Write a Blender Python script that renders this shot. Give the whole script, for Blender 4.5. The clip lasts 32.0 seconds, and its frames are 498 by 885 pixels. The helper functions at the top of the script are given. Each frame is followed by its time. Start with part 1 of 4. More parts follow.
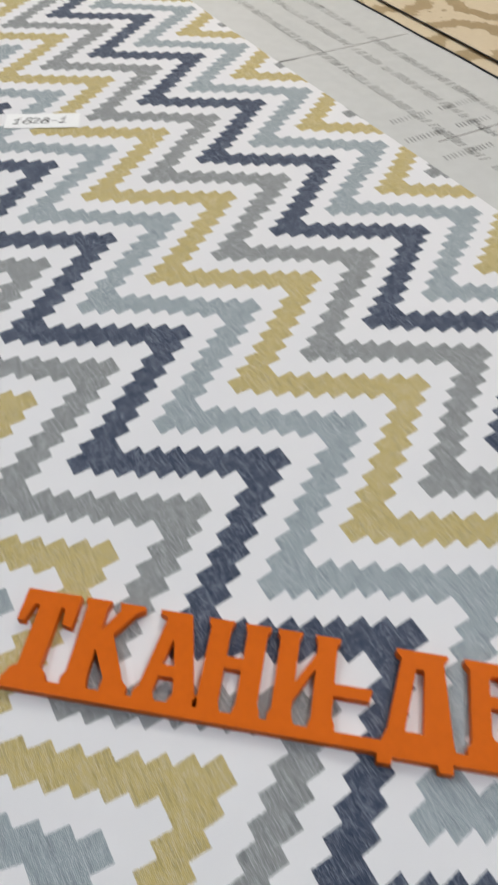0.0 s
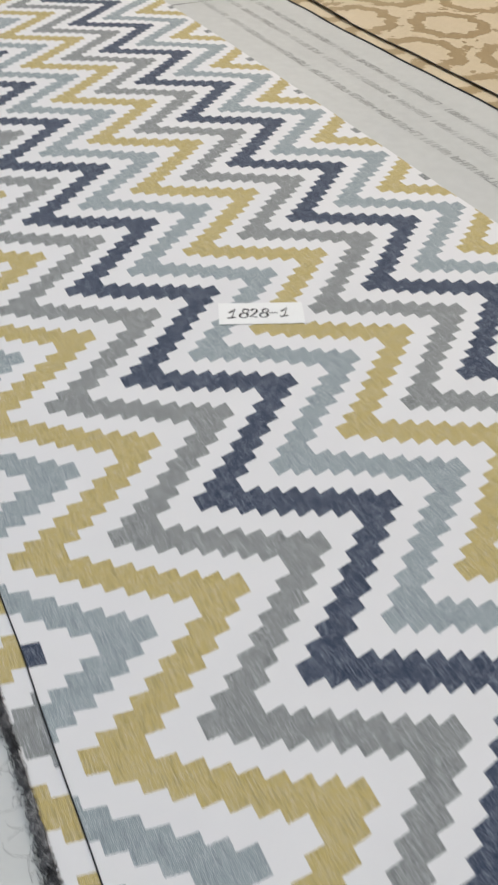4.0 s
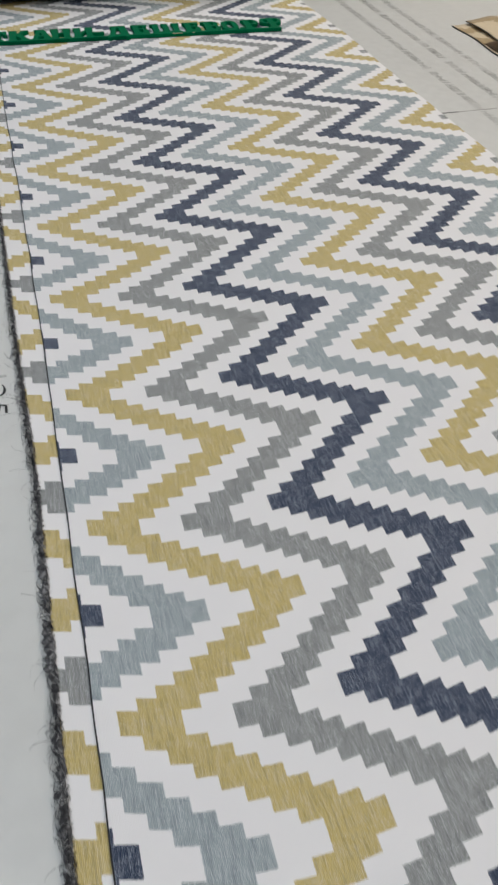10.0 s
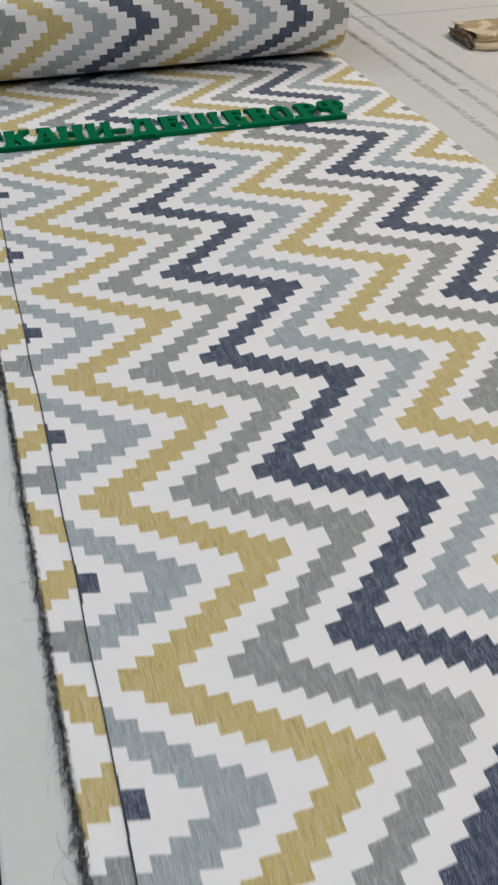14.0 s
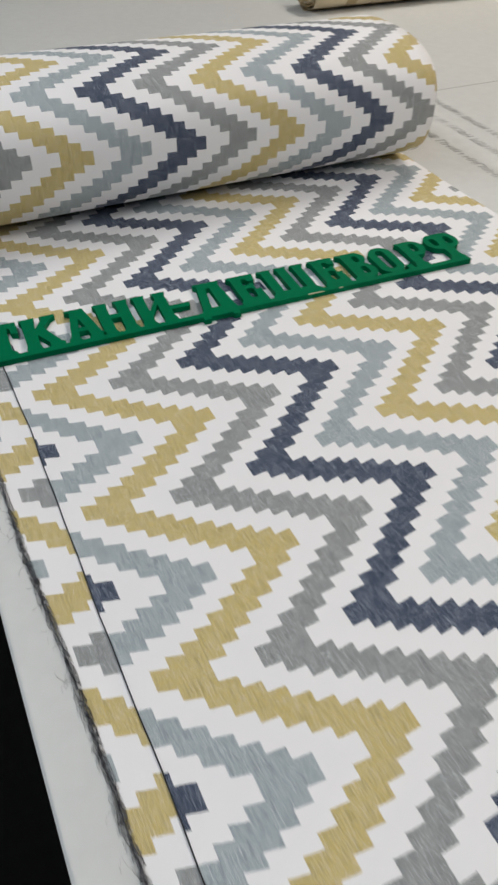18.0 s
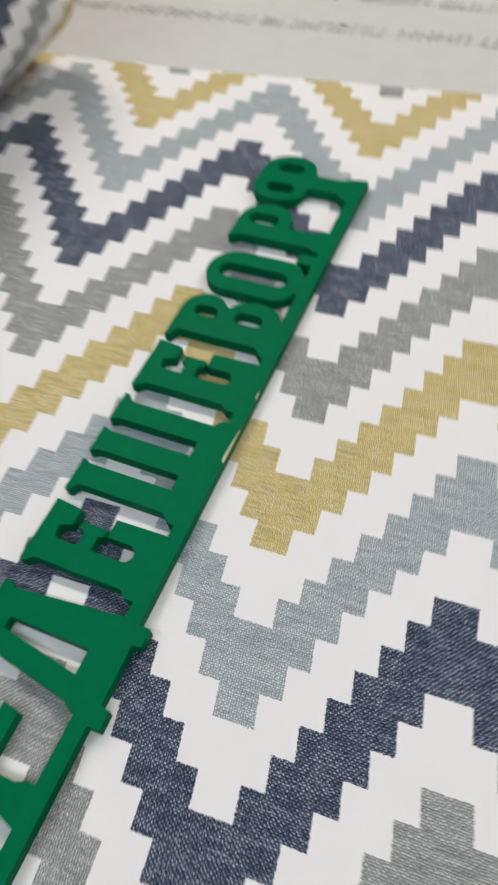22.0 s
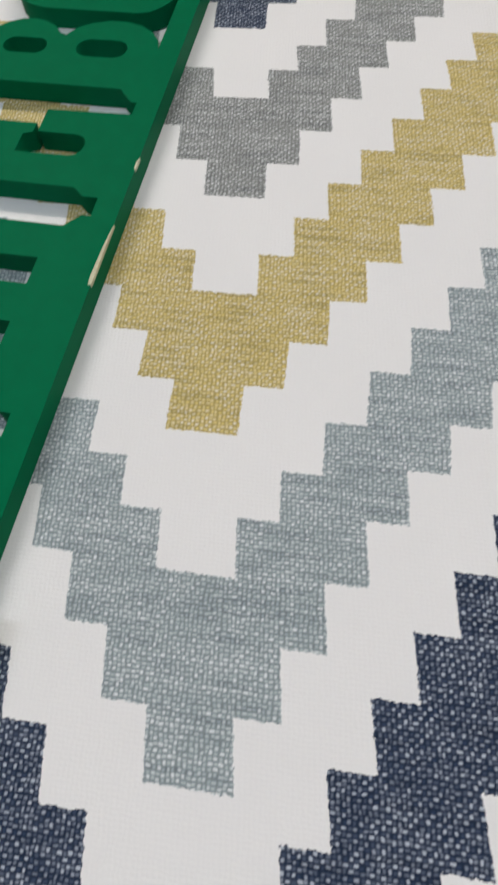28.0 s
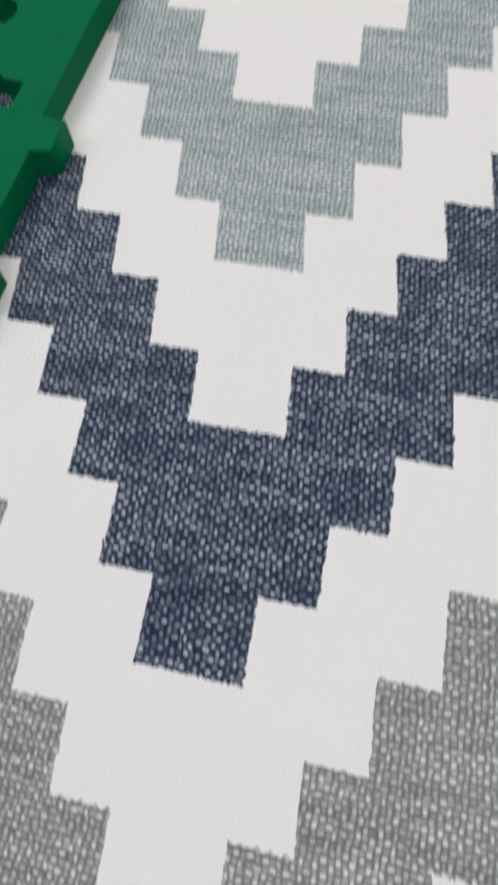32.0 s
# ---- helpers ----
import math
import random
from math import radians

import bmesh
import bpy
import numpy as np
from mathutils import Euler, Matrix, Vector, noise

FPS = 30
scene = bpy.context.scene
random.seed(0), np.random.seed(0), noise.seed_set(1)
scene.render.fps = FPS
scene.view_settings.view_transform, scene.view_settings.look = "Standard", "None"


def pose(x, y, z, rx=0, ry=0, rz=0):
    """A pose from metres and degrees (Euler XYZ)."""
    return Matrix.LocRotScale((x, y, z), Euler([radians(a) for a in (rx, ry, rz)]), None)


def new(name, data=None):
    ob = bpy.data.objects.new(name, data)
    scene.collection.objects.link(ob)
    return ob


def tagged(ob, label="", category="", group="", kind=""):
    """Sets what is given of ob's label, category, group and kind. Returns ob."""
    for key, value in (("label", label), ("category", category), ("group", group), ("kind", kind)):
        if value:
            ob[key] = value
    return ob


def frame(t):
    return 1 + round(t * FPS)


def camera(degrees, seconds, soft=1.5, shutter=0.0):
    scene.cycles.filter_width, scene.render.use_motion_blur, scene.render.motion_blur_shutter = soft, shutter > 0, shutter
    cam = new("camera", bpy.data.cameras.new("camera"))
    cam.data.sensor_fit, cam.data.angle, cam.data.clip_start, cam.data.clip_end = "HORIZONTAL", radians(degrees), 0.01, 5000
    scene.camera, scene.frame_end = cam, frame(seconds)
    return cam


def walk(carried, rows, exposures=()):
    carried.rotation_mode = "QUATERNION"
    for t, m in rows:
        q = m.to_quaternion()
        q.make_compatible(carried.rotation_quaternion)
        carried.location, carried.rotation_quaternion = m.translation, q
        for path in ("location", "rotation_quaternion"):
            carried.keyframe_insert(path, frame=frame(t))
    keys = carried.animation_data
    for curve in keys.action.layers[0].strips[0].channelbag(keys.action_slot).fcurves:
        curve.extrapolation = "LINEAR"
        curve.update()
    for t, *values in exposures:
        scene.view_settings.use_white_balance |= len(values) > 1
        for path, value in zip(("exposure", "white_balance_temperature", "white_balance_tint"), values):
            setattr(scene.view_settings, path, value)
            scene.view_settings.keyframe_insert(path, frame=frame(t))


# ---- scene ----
cam = camera(37.98, 32.0, soft=2.5, shutter=0.65)
ROWS = [
    (0, -0.0816, -0.8445, 1.3265, 40.64, -1.71, -31.03), (0.5, -0.0875, -0.8047, 1.3387, 41.44, -1.46, -29.54),
    (1, -0.0950, -0.7732, 1.3436, 41.89, -1.15, -28.11), (1.5, -0.1003, -0.7414, 1.3459, 42.33, -1.16, -26.64),
    (2, -0.1118, -0.6995, 1.3485, 42.41, -1.33, -25.26), (2.5, -0.1275, -0.6523, 1.3505, 42.43, -1.65, -25.91),
    (3, -0.1482, -0.5832, 1.3488, 43.03, -2.27, -26.80), (3.5, -0.1547, -0.5342, 1.3539, 43.45, -1.92, -28.12),
    (4, -0.1539, -0.5011, 1.3540, 43.88, -1.26, -28.67), (4.5, -0.1473, -0.4424, 1.3555, 44.24, 0.27, -29.01),
    (6.5, -0.0888, -0.2604, 1.3337, 42.90, -0.12, -28.58), (7, -0.0754, -0.2306, 1.3333, 42.88, 0.19, -27.69),
    (7.5, -0.0763, -0.2019, 1.3389, 43.17, -0.64, -25.62), (8, -0.0701, -0.1635, 1.3445, 43.49, -0.05, -25.01),
    (8.5, -0.0888, -0.1042, 1.3488, 43.48, -0.91, -22.08), (9, -0.1134, -0.0768, 1.3502, 43.72, -0.95, -18.90),
    (9.5, -0.1270, -0.0629, 1.3557, 44.28, -0.88, -17.03), (10, -0.1339, -0.0327, 1.3574, 44.75, -1.23, -16.16),
    (10.5, -0.1359, 0.0203, 1.3534, 44.11, -1.34, -15.49), (11, -0.1495, 0.0817, 1.3555, 43.92, -2.08, -15.47),
    (11.5, -0.1695, 0.1450, 1.3596, 44.97, -2.84, -16.77), (12, -0.1848, 0.1983, 1.3651, 45.72, -2.44, -18.03),
    (12.5, -0.1817, 0.2304, 1.3613, 45.36, -2.37, -18.39), (13, -0.1766, 0.2864, 1.3503, 45.50, -2.41, -18.21),
    (13.5, -0.1615, 0.3631, 1.3519, 45.53, -0.90, -18.52), (15.5, -0.1162, 0.5714, 1.3612, 43.73, -0.94, -18.31),
    (16, -0.1315, 0.6450, 1.3603, 44.56, -0.89, -19.51), (16.5, -0.1540, 0.7271, 1.3717, 45.21, -1.76, -19.88),
    (17, -0.1755, 0.7982, 1.3706, 45.33, -1.02, -22.80), (17.5, -0.2058, 0.8647, 1.3676, 46.22, -1.69, -25.63),
    (18, -0.2033, 0.9218, 1.3601, 45.80, -1.31, -25.34), (18.5, -0.1724, 1.0049, 1.3363, 44.87, 0.60, -25.30),
    (19, -0.1393, 1.0908, 1.3166, 43.93, 2.12, -26.61), (19.5, -0.1143, 1.1638, 1.3121, 43.08, 3.44, -28.20),
    (20, -0.0908, 1.1899, 1.3027, 42.91, 4.70, -30.14), (20.5, -0.0660, 1.2273, 1.2927, 41.74, 5.81, -34.25),
    (21, -0.0436, 1.3033, 1.2764, 42.35, 6.39, -45.28), (21.5, -0.0210, 1.3826, 1.2556, 39.53, 6.33, -58.08),
    (22, 0.0078, 1.4327, 1.1878, 35.17, 4.53, -69.49), (22.5, 0.0418, 1.4543, 1.1275, 32.02, 4.48, -75.34),
    (23, 0.0629, 1.4568, 1.0831, 30.10, 3.88, -77.84), (23.5, 0.0676, 1.4652, 1.0610, 29.04, 4.11, -78.40),
    (24, 0.0684, 1.4587, 1.0507, 28.30, 4.40, -79.61), (24.5, 0.0679, 1.4601, 1.0546, 28.54, 4.76, -79.69),
    (25, 0.0650, 1.4628, 1.0524, 28.46, 5.06, -79.54), (25.5, 0.0657, 1.4603, 1.0537, 28.52, 4.68, -79.94),
    (27.5, 0.0702, 1.4580, 1.0502, 28.15, 4.69, -80.99), (28, 0.0647, 1.4633, 1.0449, 27.26, 4.06, -80.55),
    (28.5, 0.0565, 1.4667, 1.0401, 26.56, 4.03, -79.99), (29, 0.0472, 1.4669, 1.0343, 25.71, 4.07, -79.90),
    (29.5, 0.0367, 1.4662, 1.0305, 25.42, 4.39, -79.99), (30, 0.0275, 1.4668, 1.0286, 25.15, 4.20, -79.61),
    (30.5, 0.0171, 1.4621, 1.0262, 24.55, 4.25, -79.25), (31, 0.0080, 1.4567, 1.0244, 24.43, 4.72, -78.80),
    (31.5, -0.0008, 1.4601, 1.0215, 24.18, 4.59, -77.40), (32, -0.0133, 1.4600, 1.0109, 22.72, 3.85, -76.20),
]

walk(cam, [(row[0], pose(*row[1:])) for row in ROWS],
     [(0.0, 0.08), (4.0, 0.03), (6.5, -0.03), (9.0, -0.12), (11.0, -0.18), (13.0, -0.10), (16.0, -0.14), (17.0, -0.06), (18.5, 0.0), (19.5, -0.05),
      (21.0, 0.08), (22.0, 0.10), (23.0, -0.08), (24.0, -0.05), (30.0, -0.05), (32.0, 0.08)])

# ---- world and light ----
S = 1 / 74.8          # one printed step of the fabric, in metres
TOP = 0.900           # upper face of the fabric
TABLE = 0.8975        # face of the cutting table

world = bpy.data.worlds.new("room_air")
scene.world = world
world.use_nodes = True
world.node_tree.nodes["Background"].inputs[0].default_value = (0.9, 0.95, 1.0, 1)
world.node_tree.nodes["Background"].inputs[1].default_value = 0.015

# cool tubes over the near edge of the table, warm ones over its far side
COOL, WARM = (0.86, 0.975, 1.10), (1.08, 0.985, 0.87)
# the fixtures are assumed, none is in view; places, watts and tints are tuned
LAMPS = [(-0.75, 0.4, 11.5, COOL), (-0.75, 2.6, 12.0, COOL), (1.6, 0.4, 23.0, WARM), (1.6, 2.6, 24.0, WARM), (0.4, -1.6, 13.0, COOL)]


def ceiling_lamp(x, y, watts, colour):
    lamp = bpy.data.lights.new("tube_light", "AREA")
    lamp.shape, lamp.size, lamp.size_y, lamp.energy, lamp.color = "RECTANGLE", 0.28, 1.3, watts, colour
    ob = new("tube_light", lamp)
    ob.matrix_world = pose(x, y, 2.83)
    return ob


# ---- materials ----
def material(name):
    mat = bpy.data.materials.new(name)
    mat.use_nodes = True
    tree = mat.node_tree
    return mat, tree, tree.nodes["Principled BSDF"]


def calc(tree, op, a, b=None, c=None):
    n = tree.nodes.new("ShaderNodeMath")
    n.operation = op
    for slot, v in enumerate((a, b, c)):
        if v is None:
            continue
        if isinstance(v, (int, float)):
            n.inputs[slot].default_value = v
        else:
            tree.links.new(v, n.inputs[slot])
    return n.outputs[0]


def blend(tree, fac, a, b, mode="MIX"):
    n = tree.nodes.new("ShaderNodeMix")
    n.data_type, n.blend_type = "RGBA", mode
    for slot, v in ((0, fac), (6, a), (7, b)):
        if isinstance(v, (int, float)):
            n.inputs[slot].default_value = v
        elif isinstance(v, tuple):
            n.inputs[slot].default_value = (*v, 1)
        else:
            tree.links.new(v, n.inputs[slot])
    return n.outputs[2]


def noise_at(tree, vector, scale, detail=2.0, rough=0.5):
    n = tree.nodes.new("ShaderNodeTexNoise")
    n.inputs["Scale"].default_value, n.inputs["Detail"].default_value, n.inputs["Roughness"].default_value = scale, detail, rough
    tree.links.new(vector, n.inputs["Vector"])
    return n.outputs[0]


def stretched(tree, vector, scale):
    n = tree.nodes.new("ShaderNodeVectorMath")
    n.operation = "MULTIPLY"
    n.inputs[1].default_value = scale
    tree.links.new(vector, n.inputs[0])
    return n.outputs[0]


def ramp(tree, value, low, high):
    n = tree.nodes.new("ShaderNodeMapRange")
    n.interpolation_type = "SMOOTHSTEP"
    n.inputs[1].default_value, n.inputs[2].default_value = low, high
    tree.links.new(value, n.inputs[0])
    return n.outputs[0]


def bump(tree, shader, height, strength, distance):
    n = tree.nodes.new("ShaderNodeBump")
    n.inputs["Strength"].default_value, n.inputs["Distance"].default_value = strength, distance
    tree.links.new(height, n.inputs["Height"])
    tree.links.new(n.outputs[0], shader.inputs["Normal"])


NAVY, MIST, MUSTARD, GREY = (0.018, 0.036, 0.083), (0.388, 0.454, 0.468), (0.69, 0.54, 0.185), (0.308, 0.318, 0.307)
BAND = 5.4710          # spacing of the zigzag bands, in steps
STITCH = 0.68239       # length of one step along the cloth, in steps across it

WAVES = [(1, 0.109, 2.2), (2, 0.119, -0.726), (3, 0.034, 0.975), (4, 0.038, 0.131)]     # turns to the repeat, size in steps, lag


def zigzag_cloth():
    """A printed canvas: stepped zigzag bands in four colours on white, with a coarse woven grain. Its UV map counts the steps."""
    mat, tree, shader = material("zigzag_canvas")
    uv = tree.nodes.new("ShaderNodeUVMap")
    uv.uv_map = "steps"
    flat = uv.outputs[0]
    # the yarns give the printed edges a slightly ragged line
    rag = noise_at(tree, stretched(tree, flat, (9.0, 6.0, 1.0)), 1.5, 2.0)
    rag2 = noise_at(tree, stretched(tree, flat, (6.0, 9.0, 1.0)), 1.7, 2.0)
    split = tree.nodes.new("ShaderNodeSeparateXYZ")
    tree.links.new(flat, split.inputs[0])
    u = calc(tree, "ADD", split.outputs[0], calc(tree, "MULTIPLY_ADD", rag, 0.12, -0.06))
    v = calc(tree, "ADD", split.outputs[1], calc(tree, "MULTIPLY_ADD", rag2, 0.14, -0.07))
    # the weft lies in slow waves, the same in every repeat of the print
    phase = calc(tree, "MULTIPLY", u, 2 * math.pi / (4 * BAND))
    wave = None
    for turn, size, lag in WAVES:
        term = calc(tree, "MULTIPLY", calc(tree, "COSINE", calc(tree, "MULTIPLY_ADD", phase, float(turn), -lag)), size)
        wave = term if wave is None else calc(tree, "ADD", wave, term)
    straight = calc(tree, "SUBTRACT", v, wave)

    def level_at(along):
        away = calc(tree, "ABSOLUTE", calc(tree, "SUBTRACT", calc(tree, "FLOORED_MODULO", calc(tree, "ADD", along, 9.0), 18.0), 9.0))
        level = calc(tree, "FLOOR", calc(tree, "DIVIDE", calc(tree, "ADD", away, 0.084), 1.009))
        return calc(tree, "MINIMUM", calc(tree, "MAXIMUM", level, 0.0), 8.0)

    # each colour was printed on its own and lies a little off along the cloth
    zone = calc(tree, "FLOORED_MODULO", calc(tree, "ADD", calc(tree, "SUBTRACT", u, level_at(calc(tree, "ADD", straight, 0.08))), 1.2), 4 * BAND)
    number = calc(tree, "FLOOR", calc(tree, "DIVIDE", zone, BAND))
    off = 0.039
    for band, more in ((1.0, 0.122), (2.0, -0.040), (3.0, 0.084)):
        off = calc(tree, "ADD", calc(tree, "MULTIPLY", calc(tree, "COMPARE", number, band, 0.2), more), off)
    level = level_at(calc(tree, "ADD", straight, off))
    across = calc(tree, "SUBTRACT", calc(tree, "SUBTRACT", u, level), calc(tree, "MULTIPLY", number, BAND))
    across = calc(tree, "SUBTRACT", calc(tree, "FLOORED_MODULO", calc(tree, "ADD", across, 2.0), 4 * BAND), 2.0)
    # the pale bands are drawn a little narrower half way up
    pale_band = calc(tree, "FLOORED_MODULO", number, 2.0)
    dent = calc(tree, "MAXIMUM", calc(tree, "MULTIPLY_ADD", calc(tree, "ABSOLUTE", calc(tree, "SUBTRACT", level, 4.2)), -0.075, 0.2), 0.0)
    trim = calc(tree, "MAXIMUM", calc(tree, "MULTIPLY_ADD", calc(tree, "ABSOLUTE", calc(tree, "SUBTRACT", level, 2.5)), -0.1, 0.16), 0.0)
    above = calc(tree, "GREATER_THAN", across, calc(tree, "MULTIPLY", pale_band, dent))
    below = calc(tree, "LESS_THAN", across, calc(tree, "MULTIPLY_ADD", calc(tree, "MULTIPLY", pale_band, trim), -1.0, 3.0))
    inked = calc(tree, "MULTIPLY", above, below)
    ink = blend(tree, calc(tree, "GREATER_THAN", number, 0.5), NAVY, MIST)
    ink = blend(tree, calc(tree, "GREATER_THAN", number, 1.5), ink, MUSTARD)
    ink = blend(tree, calc(tree, "GREATER_THAN", number, 2.5), ink, GREY)
    # yarns: chequered dots where the white warp comes through the ink, uneven from yarn to yarn, and long slubs
    square = stretched(tree, flat, (1.0, STITCH, 1.0))
    sway = tree.nodes.new("ShaderNodeVectorMath")
    sway.operation = "MULTIPLY_ADD"
    sway.inputs[1].default_value = (0.07, 0.09, 0.0)
    shake = tree.nodes.new("ShaderNodeTexNoise")
    shake.inputs["Scale"].default_value = 4.0
    tree.links.new(square, shake.inputs["Vector"])
    tree.links.new(shake.outputs["Color"], sway.inputs[0])
    tree.links.new(square, sway.inputs[2])
    swayed = tree.nodes.new("ShaderNodeSeparateXYZ")
    tree.links.new(sway.outputs[0], swayed.inputs[0])
    p, q = calc(tree, "DIVIDE", swayed.outputs[0], 0.071), calc(tree, "DIVIDE", swayed.outputs[1], 0.073)
    rank = calc(tree, "FLOOR", p)
    file = calc(tree, "FLOOR", q)
    over = calc(tree, "FLOORED_MODULO", calc(tree, "ADD", rank, file), 2.0)       # white yarn above or below, turn by turn
    cell = tree.nodes.new("ShaderNodeCombineXYZ")
    tree.links.new(rank, cell.inputs[0])
    tree.links.new(file, cell.inputs[1])
    chance = tree.nodes.new("ShaderNodeTexWhiteNoise")
    tree.links.new(cell.outputs[0], chance.inputs["Vector"])
    jump = tree.nodes.new("ShaderNodeSeparateColor")
    tree.links.new(chance.outputs["Color"], jump.inputs[0])
    dx = calc(tree, "SUBTRACT", calc(tree, "SUBTRACT", p, rank), calc(tree, "MULTIPLY_ADD", jump.outputs[0], 0.30, 0.35))
    dy = calc(tree, "SUBTRACT", calc(tree, "SUBTRACT", q, file), calc(tree, "MULTIPLY_ADD", jump.outputs[1], 0.30, 0.35))
    shape = calc(tree, "MULTIPLY_ADD", jump.outputs[2], 1.1, 0.55)
    wide, tall = calc(tree, "MULTIPLY", calc(tree, "MULTIPLY", dx, dx), shape), calc(tree, "MULTIPLY", calc(tree, "MULTIPLY", dy, dy), calc(tree, "SUBTRACT", 2.1, shape))
    far = calc(tree, "SQRT", calc(tree, "ADD", calc(tree, "MULTIPLY", wide, wide), calc(tree, "MULTIPLY", tall, tall)))
    dot = calc(tree, "POWER", calc(tree, "SUBTRACT", 1.0, ramp(tree, far, 0.0, 0.26)), 1.6)
    luck = calc(tree, "POWER", chance.outputs["Value"], 1.6)
    # every warp yarn has thick and thin lengths of its own
    yarn = tree.nodes.new("ShaderNodeCombineXYZ")
    tree.links.new(calc(tree, "MULTIPLY", rank, 3.37), yarn.inputs[0])
    tree.links.new(calc(tree, "MULTIPLY", swayed.outputs[1], 0.85), yarn.inputs[1])
    warp = noise_at(tree, yarn.outputs[0], 1.0, 1.0, 0.5)
    cross = tree.nodes.new("ShaderNodeCombineXYZ")
    tree.links.new(calc(tree, "MULTIPLY", swayed.outputs[0], 1.3), cross.inputs[0])
    tree.links.new(calc(tree, "MULTIPLY", calc(tree, "FLOOR", calc(tree, "DIVIDE", swayed.outputs[1], 0.073)), 2.71), cross.inputs[1])
    weft = noise_at(tree, cross.outputs[0], 1.0, 1.0, 0.5)
    slub = ramp(tree, warp, 0.48, 0.72)
    knot = ramp(tree, weft, 0.46, 0.72)
    # a slub shows as a line of brighter dots
    patch = ramp(tree, noise_at(tree, square, 1.6, 2.0), 0.35, 0.65)
    gain = calc(tree, "MULTIPLY_ADD", slub, 0.80, calc(tree, "MULTIPLY_ADD", knot, 0.45, calc(tree, "MULTIPLY_ADD", patch, 0.34, 0.42)))
    spot = calc(tree, "MULTIPLY", dot, calc(tree, "MULTIPLY", calc(tree, "MULTIPLY_ADD", luck, calc(tree, "MULTIPLY_ADD", over, 0.55, 0.40), calc(tree, "MULTIPLY_ADD", over, 0.55, 0.02)), gain))
    fade = calc(tree, "ADD", spot, calc(tree, "MULTIPLY", slub, 0.07))
    fade.node.use_clamp = True
    deep = calc(tree, "MULTIPLY", calc(tree, "SUBTRACT", 1.0, ramp(tree, warp, 0.30, 0.50)), 0.60)
    ink = blend(tree, deep, ink, blend(tree, 1.0, ink, (0.60, 0.62, 0.66), "MULTIPLY"))
    ink = blend(tree, calc(tree, "MULTIPLY", calc(tree, "SUBTRACT", 1.0, dot), 0.70), ink, blend(tree, 1.0, ink, (0.40, 0.40, 0.43), "MULTIPLY"))
    # the yarn that comes through has taken a little of the ink
    bare = blend(tree, calc(tree, "MULTIPLY_ADD", calc(tree, "COMPARE", number, 2.0, 0.2), 0.16, calc(tree, "MULTIPLY_ADD", calc(tree, "GREATER_THAN", number, 0.5), -0.14, 0.42)), blend(tree, calc(tree, "GREATER_THAN", number, 0.5), (0.69, 0.74, 0.84), (0.78, 0.79, 0.82)), ink)
    ink = blend(tree, fade, ink, bare)
    soil = noise_at(tree, flat, 0.12, 3.0)
    white = blend(tree, calc(tree, "MULTIPLY_ADD", dot, 0.15, calc(tree, "MULTIPLY", soil, 0.65)), (0.762, 0.752, 0.760), (0.822, 0.807, 0.810))
    tree.links.new(blend(tree, inked, white, ink), shader.inputs["Base Color"])
    shader.inputs["Roughness"].default_value = 0.86
    shader.inputs["Specular IOR Level"].default_value = 0.25
    sheen = shader.inputs["Sheen Weight"]
    sheen.default_value = 0.08
    bump(tree, shader, dot, 0.22, 0.00025)
    return mat


def plain(name, colour, rough, grain=30.0, vary=0.12, relief=0.15, depth=0.0005, metal=0.0, gloss=0.5, dark=None):
    """A painted, moulded or cloth surface with stains at two scales and a fine relief."""
    mat, tree, shader = material(name)
    where = tree.nodes.new("ShaderNodeNewGeometry").outputs["Position"]
    fine, broad = noise_at(tree, where, grain * 8, 3.0), noise_at(tree, where, grain * 0.3, 3.0)
    mix = calc(tree, "MULTIPLY_ADD", calc(tree, "ADD", fine, broad), 0.5, 0.0)
    low = dark or tuple(c * (1 - vary) for c in colour)
    tree.links.new(blend(tree, ramp(tree, mix, 0.35, 0.62), low, colour), shader.inputs["Base Color"])
    shader.inputs["Metallic"].default_value, shader.inputs["Specular IOR Level"].default_value = metal, gloss
    tree.links.new(calc(tree, "MULTIPLY_ADD", broad, 0.12, rough - 0.06), shader.inputs["Roughness"])
    bump(tree, shader, fine, relief, depth)
    return mat


